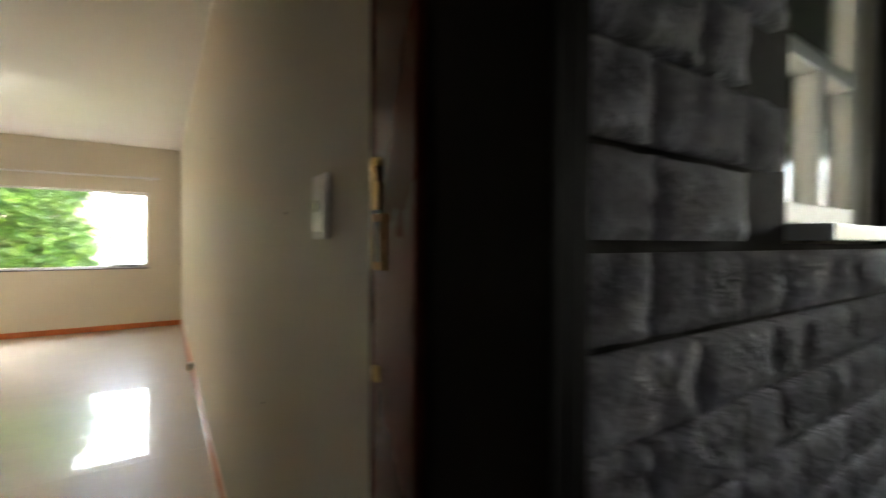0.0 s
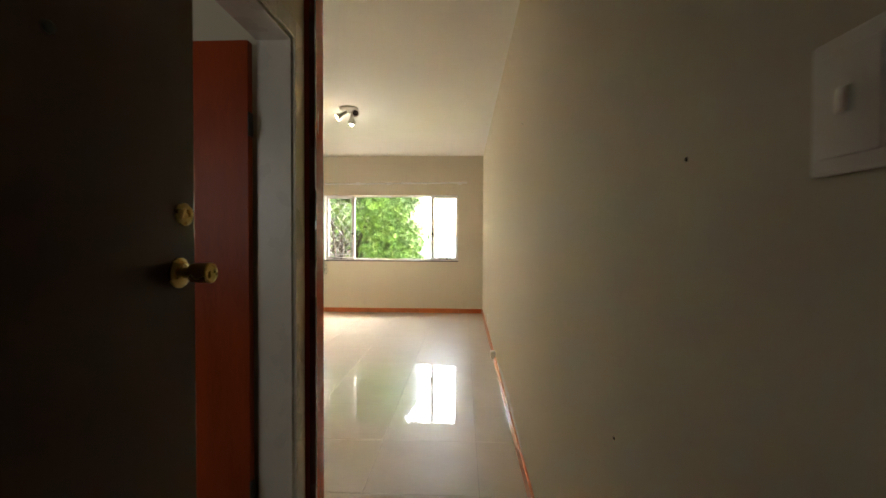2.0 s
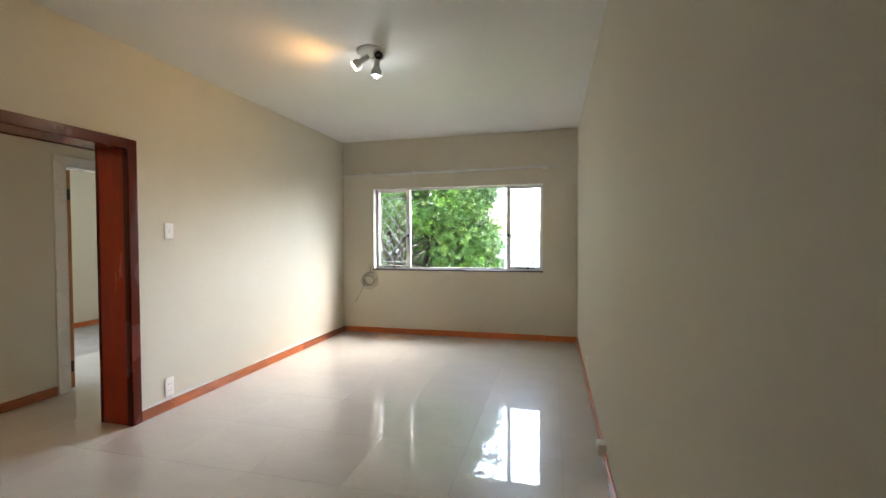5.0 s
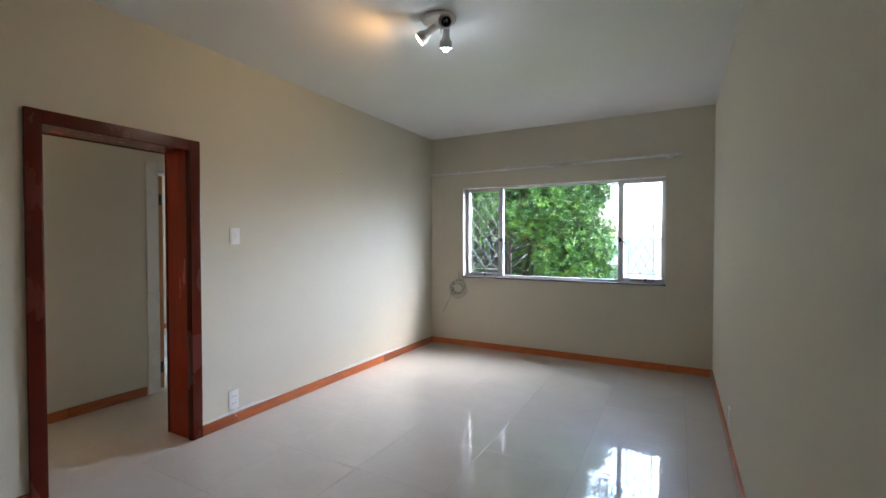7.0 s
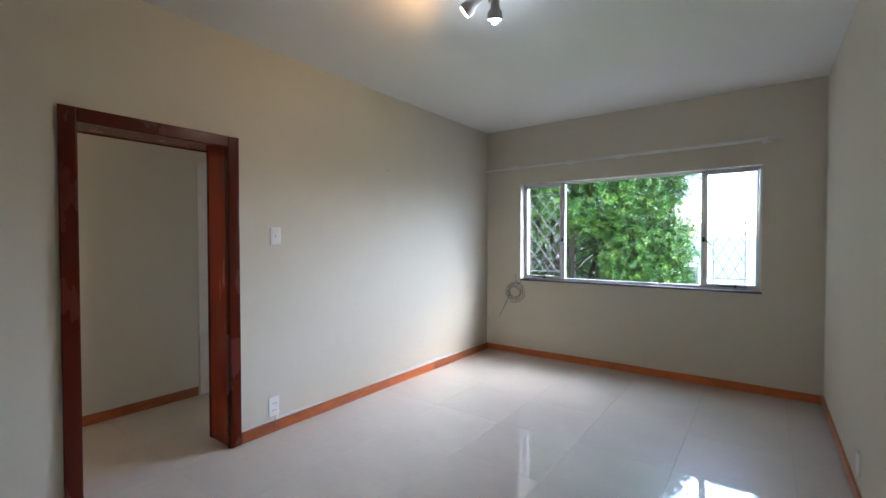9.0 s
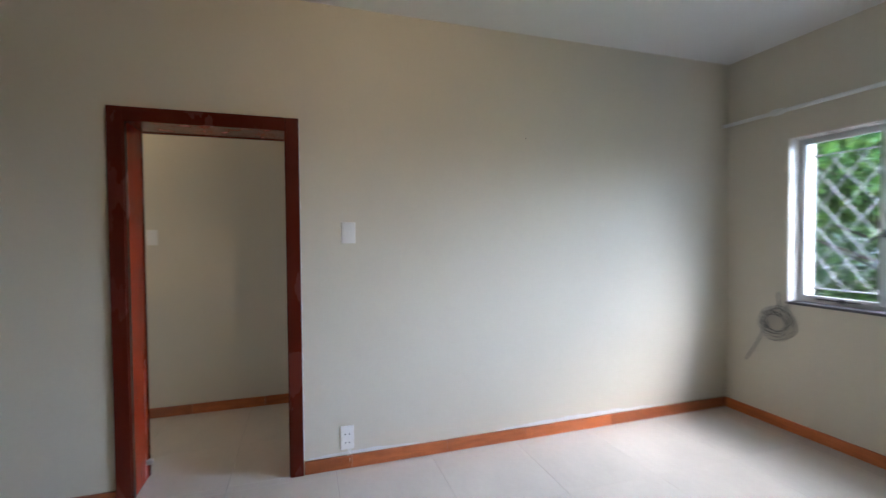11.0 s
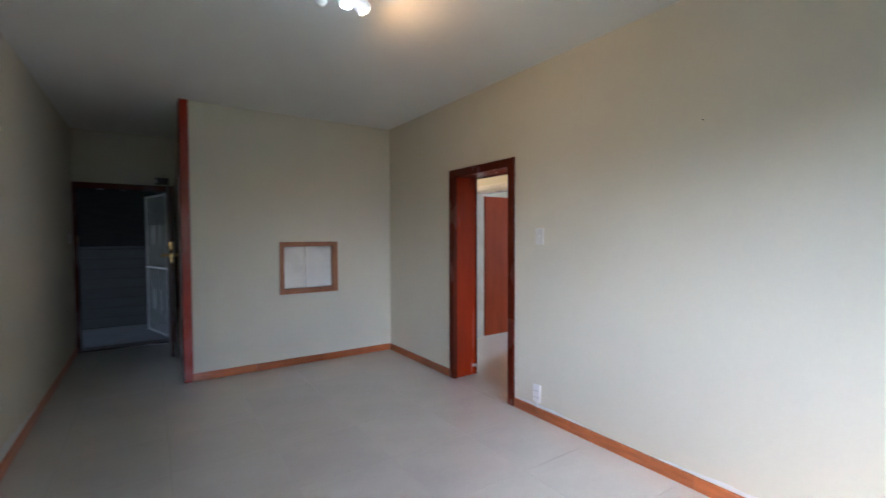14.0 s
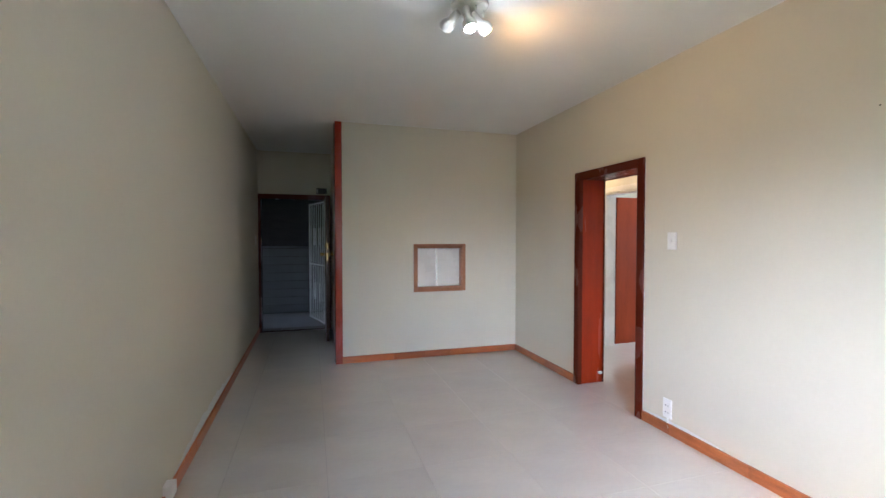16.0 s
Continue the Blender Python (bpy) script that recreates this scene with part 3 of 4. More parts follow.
# ---------------------------------------------------------------- switches and sockets
def plate(name, at, normal, w, h, label, toggle=True, sockets=False):
    """A wall plate; normal is '+x' or '-x'."""
    s = 1 if normal == "+x" else -1
    x, y, z = at
    p = tagged(empty(name, at), label, "switch" if toggle else "socket")
    bm = bmesh.new()
    add_box(bm, (min(x, x + s * 0.009), y - w / 2, z - h / 2), (max(x, x + s * 0.009), y + w / 2, z + h / 2), 0.004)
    part(bm, "plate", p, PLASTIC)
    bm = bmesh.new()
    add_box(bm, (min(x + s * 0.0085, x + s * 0.011), y - w * 0.36, z - h * 0.38), (max(x + s * 0.0085, x + s * 0.011), y + w * 0.36, z + h * 0.38), 0.002)
    part(bm, "insert", p, PLASTIC)
    bm = bmesh.new()
    if toggle:
        add_box(bm, (min(x + s * 0.010, x + s * 0.017), y - 0.006, z - 0.011), (max(x + s * 0.010, x + s * 0.017), y + 0.006, z + 0.013), 0.002)
        part(bm, "rocker", p, CHROME if sockets else PLASTIC)
    else:
        bm.free()
        for dy, dz in ((-0.012, 0.022), (0.012, 0.022), (-0.012, -0.03), (0.012, -0.03)):
            bm = bmesh.new()
            add_box(bm, (min(x + s * 0.010, x + s * 0.0118), y + dy - 0.003, z + dz - 0.004), (max(x + s * 0.010, x + s * 0.0118), y + dy + 0.003, z + dz + 0.004))
            part(bm, "slot", p, BLACK)
    return p


plate("light_switch", (XW, 5.163, 1.451), "+x", 0.084, 0.128, "white plastic light switch on the cream wall")
plate("light_switch", (XH, 3.765, 1.432), "+x", 0.075, 0.12, "white plastic light switch on the hall wall")
plate("light_switch", (XE, 0.845, 1.437), "-x", 0.088, 0.126, "white plastic light switch with metal toggle", sockets=True)
plate("wall_socket", (XW, 5.14, 0.190), "+x", 0.082, 0.145, "white plastic wall socket above the skirting", toggle=False)
lead = tagged(empty("socket_lead", (XW, 5.15, 0.09)), "short white wires hanging from the wall socket", "cable")
for k, dy in enumerate((-0.008, 0.004, 0.012)):
    pts = [(XW + 0.008 + 0.006 * math.sin(i * 0.9 + k), 5.15 + dy * math.cos(i * 0.8), 0.12 - i * 0.009) for i in range(9)]
    wire("strand", pts, 0.003, PLASTIC, lead)
bm = bmesh.new()
add_box(bm, (XE - 0.052, 5.03, 0.058), (XE - 0.001, 5.11, 0.132), 0.006)
add_box(bm, (XE - 0.054, 5.045, 0.07), (XE - 0.051, 5.095, 0.12), 0.001)
jb = new("junction_box", mesh_of(bm, "junction_box", PLASTIC))
tagged(jb, "white plastic junction box mounted over the skirting", "junction box")
bm = bmesh.new()
add_box(bm, (XE - 0.010, 6.45, 0.16), (XE - 0.0005, 6.52, 0.28), 0.003)
tagged(new("blank_plate", mesh_of(bm, "blank_plate", PLASTIC)), "white blank cover plate low on the wall", "socket")

# screws and nail marks left in the walls
for at, n in (((XW, 6.379, 2.10), (1, 0, 0)), ((XE, 1.144, 1.44), (-1, 0, 0)), ((XE, 1.45, 0.86), (-1, 0, 0)), ((XE, 3.05, 2.0), (-1, 0, 0)), ((XW + 0.012, YN - 0.001, 0.33), (0, -1, 0)), ((XW + 0.02, YN - 0.001, 0.09), (0, -1, 0))):
    bm = bmesh.new()
    add_turned(bm, at, n, ((0, 0.004), (0.001, 0.004), (0.002, 0.002), (0.003, 0.001)), n=8)
    tagged(new("wall_plug", mesh_of(bm, "wall_plug", IRON)), "small dark screw plug remaining in painted plaster", "screw", "old wall plugs")

# white filler paint smeared above the skirting
def filler(x, side, y0, y1, z0, peak, seed):
    rr = random.Random(seed)
    bm = bmesh.new()
    n = 26
    low, top = [], []
    for k in range(n + 1):
        u = k / n
        y = y0 + (y1 - y0) * u
        h = z0 + 0.006 + peak * (math.sin(math.pi * u) ** 0.7) * (0.55 + 0.45 * rr.random())
        low.append(bm.verts.new((x + side * 0.003, y, z0)))
        top.append(bm.verts.new((x + side * 0.003, y, h)))
    for k in range(n):
        bm.faces.new((low[k], low[k + 1], top[k + 1], top[k]))
    if side < 0:
        bmesh.ops.reverse_faces(bm, faces=bm.faces[:])
    return tagged(new("paint_patch", mesh_of(bm, "paint_patch", FILLER)), "rough white filler paint smeared above the skirting", "paint patch", kind="structure")


filler(XW, 1, 6.15, 7.6, 0.083, 0.03, 1)
filler(XW, 1, 4.895, 5.6, 0.083, 0.018, 2)
filler(XE, -1, 2.9, 4.9, 0.083, 0.09, 3)

bm = bmesh.new()
rnd = random.Random(17)
for k in range(40):
    z0 = 0.09 + k * 0.05
    w = 0.002 + 0.009 * rnd.random() ** 2
    bm.faces.new([bm.verts.new(p) for p in ((XW + 0.003, OY1 + 0.066, z0), (XW + 0.003, OY1 + 0.069 + w, z0 + 0.004), (XW + 0.003, OY1 + 0.069 + w * rnd.random(), z0 + 0.048), (XW + 0.003, OY1 + 0.066, z0 + 0.05))])
tagged(new("paint_patch", mesh_of(bm, "paint_patch", FILLER)), "chipped white filler along the passage frame", "paint patch", kind="structure")

# intercom over the front door
ic = tagged(empty("door_chime", (-0.75, YD, 2.21)), "small black door chime box with white label", "door chime")
bm = bmesh.new()
add_box(bm, (-0.83, YD + 0.001, 2.165), (-0.67, YD + 0.055, 2.255), 0.006)
part(bm, "case", ic, BLACK)
bm = bmesh.new()
add_box(bm, (-0.69, YD + 0.054, 2.185), (-0.677, YD + 0.058, 2.235), 0.001)
part(bm, "label_strip", ic, PLASTIC)

# ---------------------------------------------------------------- curtain rail
rail = tagged(empty("curtain_rail", (-1.6, YN, 2.32)), "thin white metal curtain rail on brackets above the window", "curtain rail")
bm = bmesh.new()
add_rod(bm, (XW + 0.004, YN - 0.05, 2.305), (-1.2, YN - 0.05, 2.317), 0.0145)
add_rod(bm, (-1.25, YN - 0.05, 2.317), (-0.09, YN - 0.05, 2.328), 0.017)
part(bm, "pole", rail, STEEL)
for x in (-2.75, -2.05, -1.49, -0.22):
    bm = bmesh.new()
    add_box(bm, (x - 0.035, YN - 0.008, 2.295), (x + 0.035, YN - 0.001, 2.345), 0.003)
    add_rod(bm, (x, YN - 0.005, 2.318), (x, YN - 0.055, 2.318), 0.009)
    add_turned(bm, (x - 0.014, YN - 0.05, 2.316), (1, 0, 0), ((0, 0.019), (0.028, 0.019)), n=14)
    part(bm, "bracket", rail, STEEL)

# ---------------------------------------------------------------- coil of cable under the window
coil = tagged(empty("cable_coil", (-2.725, YN, 0.79)), "coil of thin grey cable hanging under the window", "cable")
rnd = random.Random(4)
for k in range(6):
    r, e, ph = 0.102 + rnd.uniform(-0.026, 0.024), rnd.uniform(0.66, 1.15), rnd.uniform(0, 6)
    cx, cz = -2.735 + rnd.uniform(-0.022, 0.022), 0.785 + rnd.uniform(-0.02, 0.02)
    pts = [(cx + r * math.cos(i * math.tau / 40), YN - 0.012 - 0.006 * k - 0.006 * math.sin(i * math.tau / 20 + ph), cz + r * e * math.sin(i * math.tau / 40 + 0.2 * math.sin(ph + i * 0.3))) for i in range(40)]
    wire("loop", pts, 0.0027, CABLE, coil, closed=True)
wire("tail", [(-2.80, YN - 0.02, 0.77), (-2.83, YN - 0.022, 0.70), (-2.87, YN - 0.018, 0.61), (-2.92, YN - 0.012, 0.52), (-2.97, YN - 0.008, 0.44)], 0.0032, CABLE, coil)
wire("lead_in", [(-2.70, YN - 0.02, 0.86), (-2.715, YN - 0.015, 0.90), (-2.73, YN - 0.008, 0.945), (-2.735, YN - 0.005, 1.0)], 0.0032, CABLE, coil)
wire("lead_out", [(-2.69, YN - 0.02, 0.855), (-2.64, YN + 0.0, 0.945), (-2.58, YN + 0.03, 0.948), (-2.50, YN + 0.05, 0.946)], 0.0032, CABLE, coil)


# ---------------------------------------------------------------- ceiling spotlight
LX, LY = -1.465, 5.385


def spotlight():
    s = tagged(empty("ceiling_spotlight", (LX, LY, CEIL)), "off-white ceiling spotlight cluster with three heads, two lit", "ceiling lamp")
    bm = bmesh.new()
    add_turned(bm, (LX, LY, CEIL - 0.001), (0, 0, -1), ((0, 0.108), (0.010, 0.108), (0.020, 0.100), (0.026, 0.086), (0.030, 0.04), (0.032, 0.01)), n=32)
    part(bm, "base", s, LAMP)
    heads = (((-0.80, -0.22, -0.55), (-0.03, -0.01), WARM_BULB), ((-0.16, 0.22, -0.96), (0.035, 0.035), COOL_BULB), ((0.30, -0.86, -0.30), (0.075, -0.02), None))
    for way, off, bulb in heads:
        w = Vector(way).normalized()
        root = Vector((LX + off[0], LY + off[1], CEIL - 0.03))
        knee = root + Vector((0, 0, -0.026))
        bm = bmesh.new()
        add_rod(bm, root, knee + Vector((0, 0, -0.006)), 0.009)
        add_rod(bm, root + Vector((-0.05, 0.02, 0.0)), root + Vector((-0.05, 0.02, -0.035)), 0.004, n=8)
        add_turned(bm, knee - w * 0.02, w, ((0, 0.014), (0.006, 0.022), (0.058, 0.023), (0.078, 0.026), (0.092, 0.038), (0.098, 0.041), (0.128, 0.042), (0.134, 0.040), (0.132, 0.037), (0.100, 0.034), (0.096, 0.005)), n=28)
        part(bm, "head", s, LAMP)
        bm = bmesh.new()
        if bulb is WARM_BULB:
            add_turned(bm, knee + w * 0.078, w, ((0, 0.012), (0.010, 0.026), (0.030, 0.034), (0.036, 0.0345), (0.041, 0.030), (0.044, 0.014), (0.045, 0.004)), n=22)
            part(bm, "bulb", s, bulb)
        elif bulb:
            add_turned(bm, knee + w * 0.080, w, ((0, 0.012), (0.010, 0.016), (0.044, 0.0165), (0.050, 0.016), (0.053, 0.010), (0.054, 0.003)), n=20)
            part(bm, "bulb", s, bulb)
        else:
            add_turned(bm, knee + w * 0.077, w, ((0, 0.033), (0.002, 0.033), (0.003, 0.016), (0.020, 0.016), (0.021, 0.012), (0.014, 0.011), (0.014, 0.002)), n=18)
            part(bm, "lamp_holder", s, IRON)
            bm = bmesh.new()
            for dx in (-0.008, 0.008):
                c = knee + w * 0.098 + Vector((dx, 0, 0))
                add_box(bm, tuple(c - Vector((0.003, 0.004, 0.009))), tuple(c + Vector((0.003, 0.004, 0.009))), 0.001)
            part(bm, "contact", s, CHROME)
        if bulb:
            tip = knee + w * 0.165
            if bulb is WARM_BULB:
                spot_lamp("bulb_light", look(tip, tip + w), WARM_W, (1.0, 0.5, 0.13))
            else:
                point_lamp("bulb_light", tip, COOL_W, (1.0, 1.0, 0.92))
    return s


WARM_W, COOL_W = 0.9, 0.17
spotlight()

# hall ceiling lamp
hl = tagged(empty("hall_lamp", (-3.9, 2.6, CEIL)), "small white ceiling lamp in the hall", "ceiling lamp")
bm = bmesh.new()
add_turned(bm, (-3.9, 2.6, CEIL - 0.001), (0, 0, -1), ((0, 0.06), (0.012, 0.06), (0.02, 0.035), (0.05, 0.03), (0.055, 0.012)), n=20)
part(bm, "base", hl, LAMP)
bm = bmesh.new()
add_turned(bm, (-3.9, 2.6, CEIL - 0.055), (0, 0, -1), ((0, 0.012), (0.02, 0.027), (0.045, 0.034), (0.07, 0.026), (0.082, 0.006)), n=18)
part(bm, "bulb", hl, WARM_BULB)
point_lamp("bulb_light", (-3.9, 2.6, CEIL - 0.20), 1.0, (1.0, 0.70, 0.38), 0.04)

# ---------------------------------------------------------------- outside the entrance
landing = structure(boxes("pavement", [((-3.5, -1.6, -0.25), (9.5, YF - 0.001, -0.03))], CONCRETE), "worn grey concrete landing", "paving")
# out of view, added and sized to hold sky light off the landing
structure(boxes("landing_shade_roof", [((-3.5, -3.2, 2.82), (9.5, YF - 0.001, 2.98))], SHADE_ROOF), "unseen dark roof added to dim the landing", "roof")
parapet = structure(empty("parapet", (0, -1.4, 0)), "grey horizontal board clad parapet wall", "wall")
bm = bmesh.new()
add_box(bm, (-3.5, -1.59, -0.03), (9.5, -1.415, 1.262))
part(bm, "core", parapet, MORTAR)
bm = bmesh.new()
add_box(bm, (-3.5, -1.62, 1.263), (9.5, -1.38, 1.30), 0.004)
part(bm, "coping", parapet, PARAPET)
structure(boxes("wall_opposite", [((-8, -3.4, -0.45), (9.5, -3.2, 3.8))], DARK_BRICK), "dark brick wall across the landing")
# unseen end wall, added so no daylight enters from the west
structure(boxes("landing_west_blocker", [((-3.7, -1.6, -0.3), (-3.5, YF, 2.98))], MORTAR), "unseen dark wall added to shut daylight out of the landing")


def gate():
    g = tagged(empty("security_gate"), "white steel security gate swung open outside the door", "gate")
    g.matrix_basis = pose(-0.80, 0.215, 0.02, 0, 0, -74)
    H, W = 2.06, 0.86
    bm = bmesh.new()
    for x in (0, W):
        add_box(bm, (x - 0.011, -0.011, 0), (x + 0.011, 0.011, H), 0.002)
    for z in (0.011, 0.98, H - 0.011):
        add_box(bm, (0.011, -0.011, z - 0.011), (W - 0.011, 0.011, z + 0.011), 0.002)
    ob = new("frame", mesh_of(bm, "frame", STEEL))
    ob.parent = g
    for k in range(1, 8):
        bm = bmesh.new()
        x = k * W / 8
        add_rod(bm, (x, 0, 0.02), (x, 0, H - 0.02), 0.006, n=8)
        ob = new("bar", mesh_of(bm, "bar", STEEL))
        ob.parent = g
    for z0 in (0.36, 1.33):
        for x0 in (W * 0.27, W * 0.62):
            bm = bmesh.new()
            for a, b in (((x0, z0), (x0, z0 + 0.28)), ((x0 + 0.09, z0), (x0 + 0.09, z0 + 0.28)), ((x0, z0), (x0 + 0.09, z0)), ((x0, z0 + 0.28), (x0 + 0.09, z0 + 0.28)), ((x0, z0 + 0.14), (x0 + 0.09, z0 + 0.14))):
                add_rod(bm, (a[0], -0.008, a[1]), (b[0], -0.008, b[1]), 0.007, n=8)
            ob = new("scrollwork", mesh_of(bm, "scrollwork", STEEL))
            ob.parent = g
    return g


gate()

# facade window of the next room
fw = structure(empty("window_3", (0.67, 0.30, 1.40)), "white steel window in the brick facade", "window")
bm = bmesh.new()
for lo, hi in (((0.67, 0.27, 1.40), (0.70, 0.32, 2.35)), ((1.03, 0.27, 1.40), (1.06, 0.32, 2.35)), ((0.70, 0.27, 2.32), (1.03, 0.32, 2.35)), ((0.70, 0.27, 1.40), (1.03, 0.32, 1.435)), ((0.70, 0.272, 1.66), (1.03, 0.318, 1.69)), ((0.855, 0.272, 1.435), (0.878, 0.318, 1.66))):
    add_box(bm, lo, hi, 0.003)
part(bm, "frame", fw, STEEL)
bm = bmesh.new()
add_box(bm, (0.70, 0.292, 1.435), (1.03, 0.296, 2.32))
part(bm, "pane", fw, GLASS).visible_shadow = False
bm = bmesh.new()
add_box(bm, (0.69, 0.205, 1.375), (1.12, 0.269, 1.399), 0.003)
part(bm, "sill", fw, STEEL)

# ---------------------------------------------------------------- garden
structure(boxes("ground", [((-400, -400, -0.6), (400, 400, -0.45))], GRASS), "green garden ground", "ground")
structure(boxes("garden_wall", [((-30, 18.0, -0.45), (30, 18.25, 1.5))], RENDERED), "pale rendered garden wall", "wall")
structure(boxes("wall_garden_side", [((-3.4, 14.6, -0.45), (-1.42, 14.82, 0.82))], CONCRETE), "low grey concrete garden wall", "wall")


def bush(name, at, spread, height, sprays, seed, label, hem, lobes):
    """A leafy small tree: stems, limbs and many separate leaves in uneven clumps."""
    r = random.Random(seed)
    t = tagged(empty(name, at), label, "tree")
    bm = bmesh.new()
    base = Vector(at)
    tips = []
    for k in range(7):
        a = k * math.tau / 7 + r.uniform(-0.3, 0.3)
        p = base + Vector((0.12 * math.cos(a), 0.12 * math.sin(a), 0))
        lean = Vector((math.cos(a) * r.uniform(0.2, 0.5), math.sin(a) * r.uniform(0.2, 0.5), 1)).normalized()
        q = p + lean * height * 0.45
        add_rod(bm, p, q, 0.07, 0.04, n=8)
        for j in range(5):
            b = r.uniform(0, math.tau)
            w = Vector((math.cos(b), math.sin(b), r.uniform(0.2, 1.1))).normalized()
            s = p.lerp(q, r.uniform(0.45, 1.0))
            e = s + w * r.uniform(0.3, 0.55) * height * 0.7
            add_rod(bm, s, e, 0.025, 0.008, n=6)
            tips.append(e)
    part(bm, "trunk", t, BARK)
    clumps = []
    while len(clumps) < 420:
        v = Vector((r.gauss(0, 1), r.gauss(0, 1), r.gauss(0, 1))).normalized() * r.uniform(0.35, 1.0) ** 0.4
        c = base + Vector((v.x * spread[0], v.y * spread[1], height * 0.52 + v.z * height * 0.5))
        c += Vector((r.uniform(-1, 1), r.uniform(-1, 1), r.uniform(-1, 1))) * 0.25
        hollow = c.z < at[2] + hem and c.x < at[0] + 0.95     # shaded gap round the stems
        if c.z > at[2] + 0.15 and not hollow:
            clumps.append((c, r.uniform(0.18, 0.42)))
    for (lx, ly, lz), rad, count in lobes:
        for k in range(count):
            v = Vector((r.gauss(0, 1), r.gauss(0, 1), r.gauss(0, 1))).normalized() * rad * r.uniform(0.3, 1.0) ** 0.4
            clumps.append((base + Vector((lx, ly, lz)) + v, r.uniform(0.16, 0.32)))
    verts, faces, slots = [], [], []
    for k in range(sprays):
        c, rad = clumps[r.randrange(len(clumps))]
        d = Vector((r.gauss(0, 1), r.gauss(0, 1), r.gauss(0, 1)))
        p = c + d * rad * 0.55
        axis = (d.normalized() * 0.7 + (p - base - Vector((0, 0, height * 0.4))).normalized() * 0.6 + Vector((r.uniform(-0.5, 0.5), r.uniform(-0.5, 0.5), r.uniform(0.0, 0.9)))).normalized()
        e1 = axis.orthogonal().normalized()
        e2 = axis.cross(e1)
        pick = r.random()
        tone = 0 if pick < 0.55 else 1 if pick < 0.95 else 2
        size, turn = r.uniform(0.65, 1.1), r.uniform(0, math.tau)
        for j in range(6):
            a = turn + j * 2.4
            out = e1 * math.cos(a) + e2 * math.sin(a)
            up = (out + axis * r.uniform(0.15, 0.9)).normalized()
            side = up.cross(axis).normalized()
            nrm = side.cross(up)
            ln, wd = size * r.uniform(0.075, 0.125), size * r.uniform(0.013, 0.019)
            q = p + axis * 0.006 * j
            i = len(verts)
            verts += [q, q + up * ln * 0.45 + side * wd + nrm * 0.005, q + up * ln - nrm * ln * 0.22, q + up * ln * 0.45 - side * wd + nrm * 0.005]
            faces += [(i, i + 1, i + 2), (i, i + 2, i + 3)]
            slots += [tone, tone]
    me = bpy.data.meshes.new("foliage")
    me.from_pydata([tuple(v - base) for v in verts], [], faces)
    for m in LEAVES:
        me.materials.append(m)
    me.polygons.foreach_set("material_index", slots)
    ob = new("foliage", me)
    ob.parent = t
    tagged(ob, kind="stuff")
    return t


bush("garden_tree", (-3.6, 12.6, -0.45), (2.1, 1.6), 5.7, 44000, 11, "dense leafy green garden tree outside the window", 2.2, (((1.55, -0.1, 1.35), 0.68, 40), ((1.5, -0.2, 3.3), 0.7, 24), ((-2.5, 0.3, 2.8), 1.3, 90)))
bush("garden_shrub", (-5.6, 15.6, -0.45), (3.0, 0.9), 2.6, 12000, 5, "dark green shrub in the shade behind the tree", 0.0, ())

# ---------------------------------------------------------------- pieces: parapet cladding
pm = bmesh.new()
add_box(pm, (0, 0, 0), (3.6, 0.02, 0.154), 0.005)
pm = mesh_of(pm, "plank", PARAPET)
for row in range(8):
    ob = new("plank", pm)
    ob.parent = parapet
    ob.location = (-2.2 + 0.03 * (row % 3), -0.013 - 0.002 * (row % 2), -0.02 + row * 0.16)

# ---------------------------------------------------------------- pieces: rock-face facade bricks
facade = structure(boxes("facade", [((0.21, YF - 0.012, -0.05), (0.66, YF - 0.001, CEIL)), ((0.66, YF - 0.012, -0.05), (2.2, YF - 0.001, 1.37)), ((1.12, YF - 0.012, 1.37), (2.2, YF - 0.001, CEIL)), ((0.66, YF - 0.012, 2.36), (1.12, YF - 0.001, CEIL))], MORTAR), "grey rock-face brick facade with dark joints")


def rock_brick(length, seed):
    r = random.Random(seed)
    nx, nz = max(5, round(length / 0.021)), 5
    h = 0.079
    bm = bmesh.new()
    grid = []
    for i in range(nx + 1):
        col = []
        for j in range(nz + 1):
            edge = i in (0, nx) or j in (0, nz)
            y = -0.016 if edge else -0.017 - r.uniform(0, 0.010)
            col.append(bm.verts.new((i * length / nx + (0 if edge else r.uniform(-0.006, 0.006)), y + (r.uniform(-0.003, 0.003) if edge else 0), j * h / nz + (0 if edge else r.uniform(-0.004, 0.004)))))
        grid.append(col)
    for i in range(nx):
        for j in range(nz):
            bm.faces.new((grid[i][j], grid[i + 1][j], grid[i + 1][j + 1], grid[i][j + 1]))
    ring = [grid[i][0] for i in range(nx + 1)] + [grid[nx][j] for j in range(1, nz + 1)] + [grid[i][nz] for i in range(nx - 1, -1, -1)] + [grid[0][j] for j in range(nz - 1, 0, -1)]
    back = [bm.verts.new((v.co.x, 0.004, v.co.z)) for v in ring]
    for k in range(len(ring)):
        n = (k + 1) % len(ring)
        bm.faces.new((ring[n], ring[k], back[k], back[n]))
    return mesh_of(bm, "brick", BRICK, smooth=True)


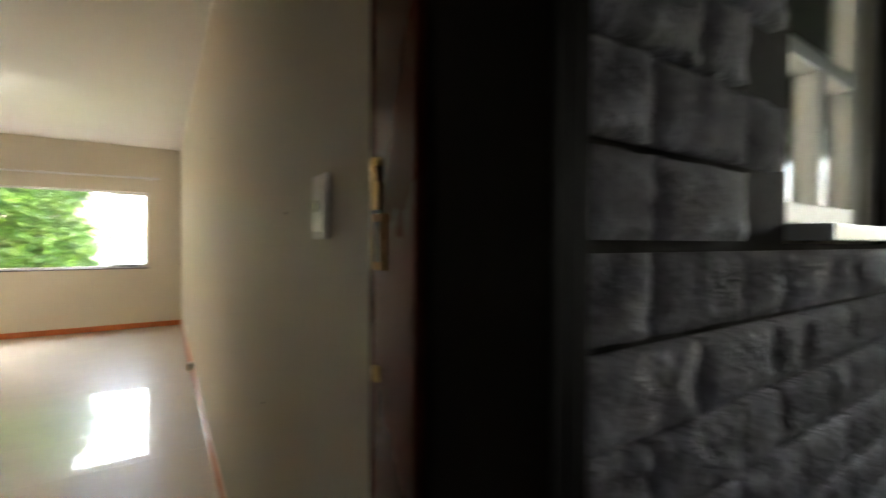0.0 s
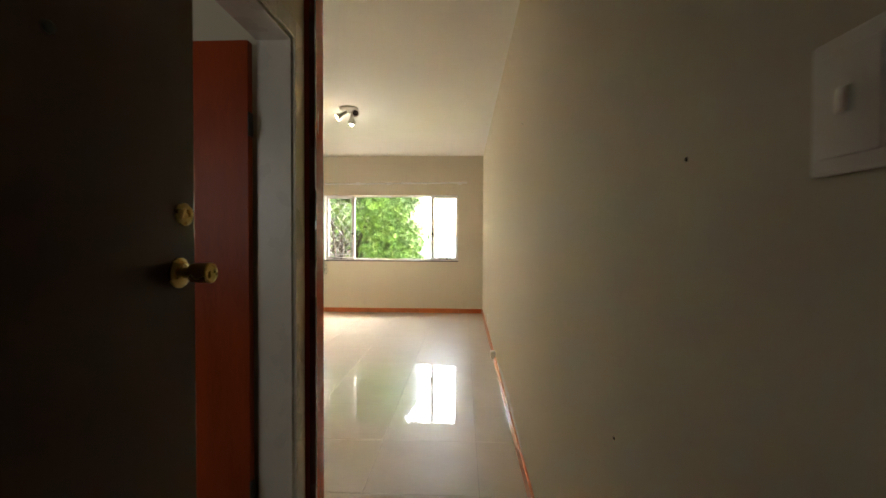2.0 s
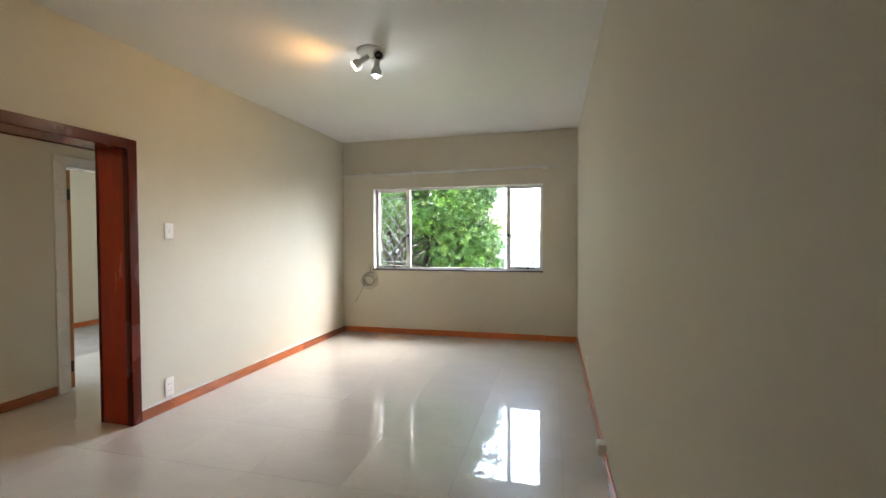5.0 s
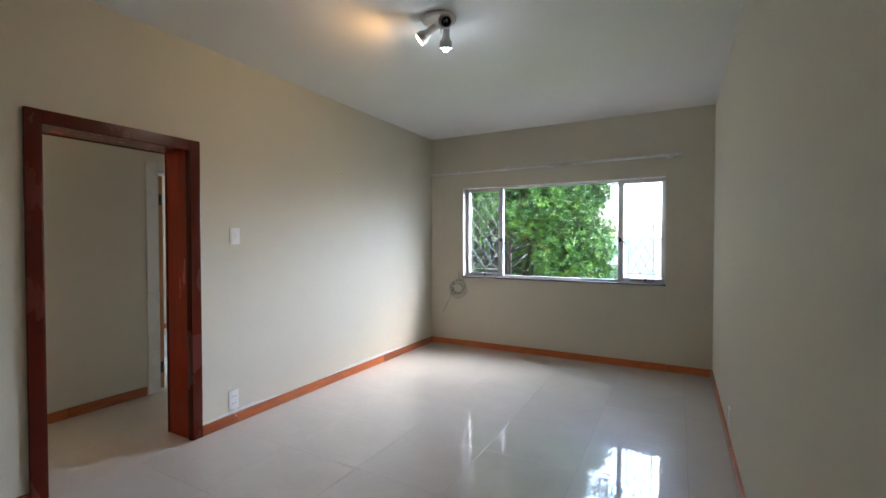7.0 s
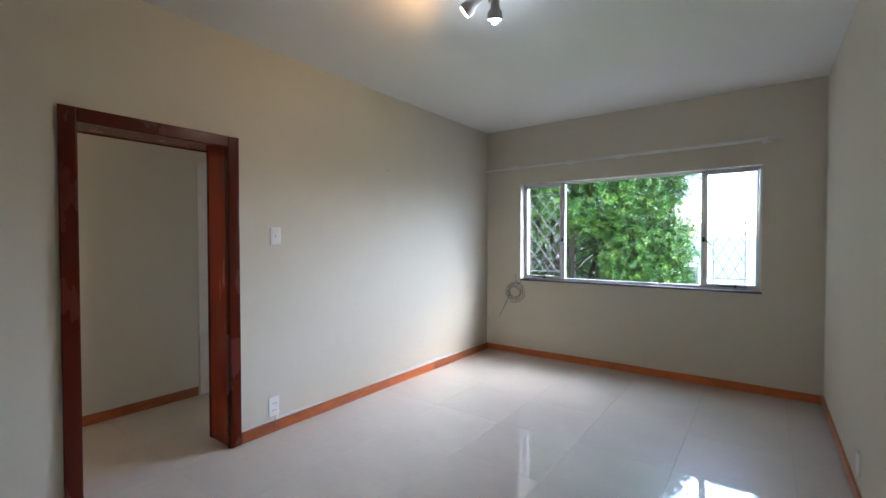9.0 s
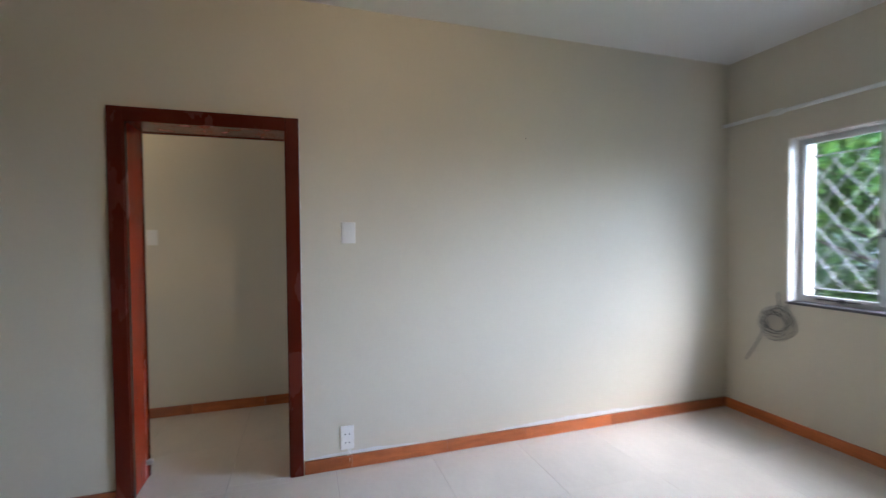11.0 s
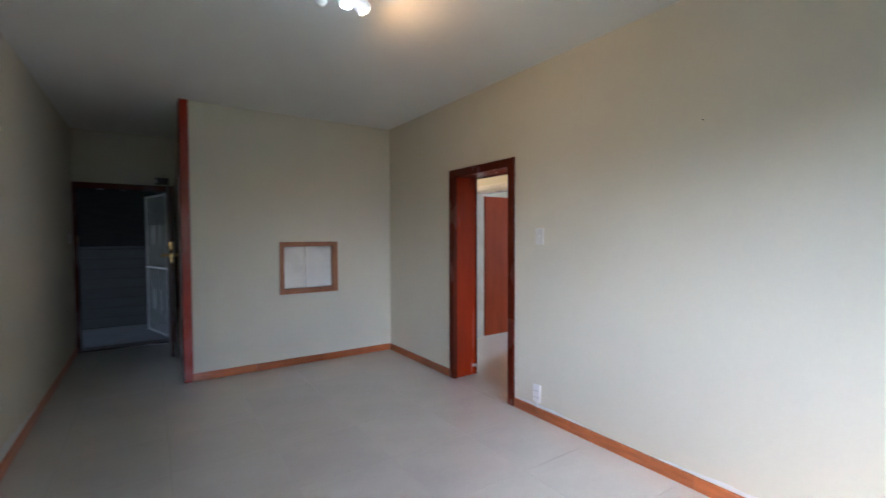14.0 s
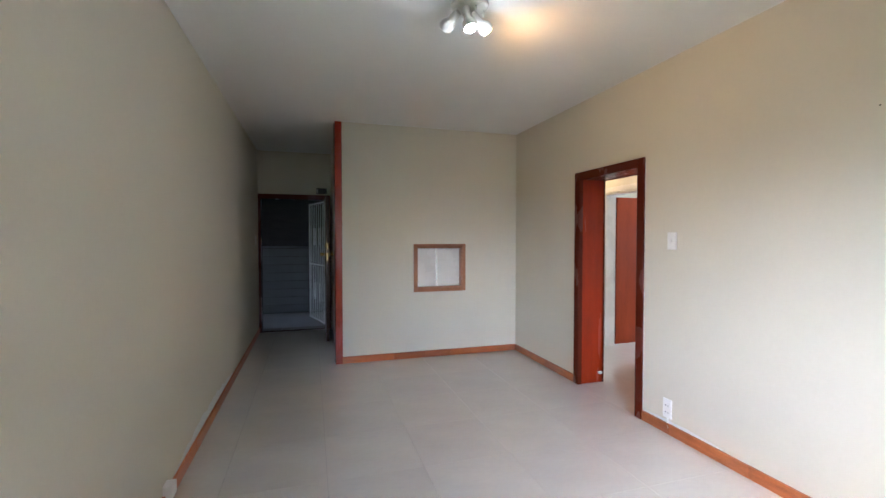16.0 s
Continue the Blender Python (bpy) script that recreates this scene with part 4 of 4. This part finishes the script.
LONG = [rock_brick(0.185, s) for s in range(5)]
SHORT = [rock_brick(0.100, 20 + s) for s in range(4)]
rnd = random.Random(9)
for row in range(30):
    x, k = 0.212, row
    while x < 1.95:
        short = (k % 3 == 0) if row % 2 else (k % 2 == 0)
        ln = 0.100 if short else 0.185
        z = row * 0.091 + 0.008
        k += 1
        if x + ln > 1.96:
            break
        if not (x + ln > 0.668 and x < 1.115 and 1.29 < z < 2.34):
            ob = new("brick", (SHORT if short else LONG)[rnd.randrange(4)])
            ob.parent = facade
            ob.location = (x, YF - 0.012, z)
        x += ln + 0.0025

# ---------------------------------------------------------------- pieces: floor tiles
T = 0.605
tile_meshes = {}


def tile(x0, y0, x1, y1):
    key = (round(x1 - x0, 3), round(y1 - y0, 3))
    if key not in tile_meshes:
        bm = bmesh.new()
        add_box(bm, (0.0006, 0.0006, -0.007), (key[0] - 0.0006, key[1] - 0.0006, 0.0))
        top = [e for e in bm.edges if all(v.co.z > -0.001 for v in e.verts)]
        bmesh.ops.bevel(bm, geom=top, offset=0.0005, segments=1, affect="EDGES")
        tile_meshes[key] = mesh_of(bm, "tile", TILE)
    ob = new("tile", tile_meshes[key])
    ob.parent = floor
    ob.location = (x0, y0, 0)


def tile_room(x0, x1, y0, y1):
    i0, i1 = math.floor((x0 + 1.88) / T), math.ceil((x1 + 1.88) / T)
    j0, j1 = math.floor((y0 - 5.07) / T), math.ceil((y1 - 5.07) / T)
    for i in range(i0, i1):
        for j in range(j0, j1):
            a, b = max(x0, -1.88 + i * T), min(x1, -1.88 + (i + 1) * T)
            c, d = max(y0, 5.07 + j * T), min(y1, 5.07 + (j + 1) * T)
            if b - a > 0.004 and d - c > 0.004:
                tile(a, c, b, d)


tile_room(XW, XE, YS, YN)
tile_room(XC, XE, YD, YS)
tile_room(XH, XW, OY0 - 0.6, OY1 + 0.6)
tile_room(-5.6, XH, 2.5, 6.9)
tile_room(XH, XH0, 1.4, OY0 - 0.6)
tile_room(XH, XH0, OY1 + 0.6, 7.4)
tile_room(XH0 + 0.3, XC, YD, 2.47)
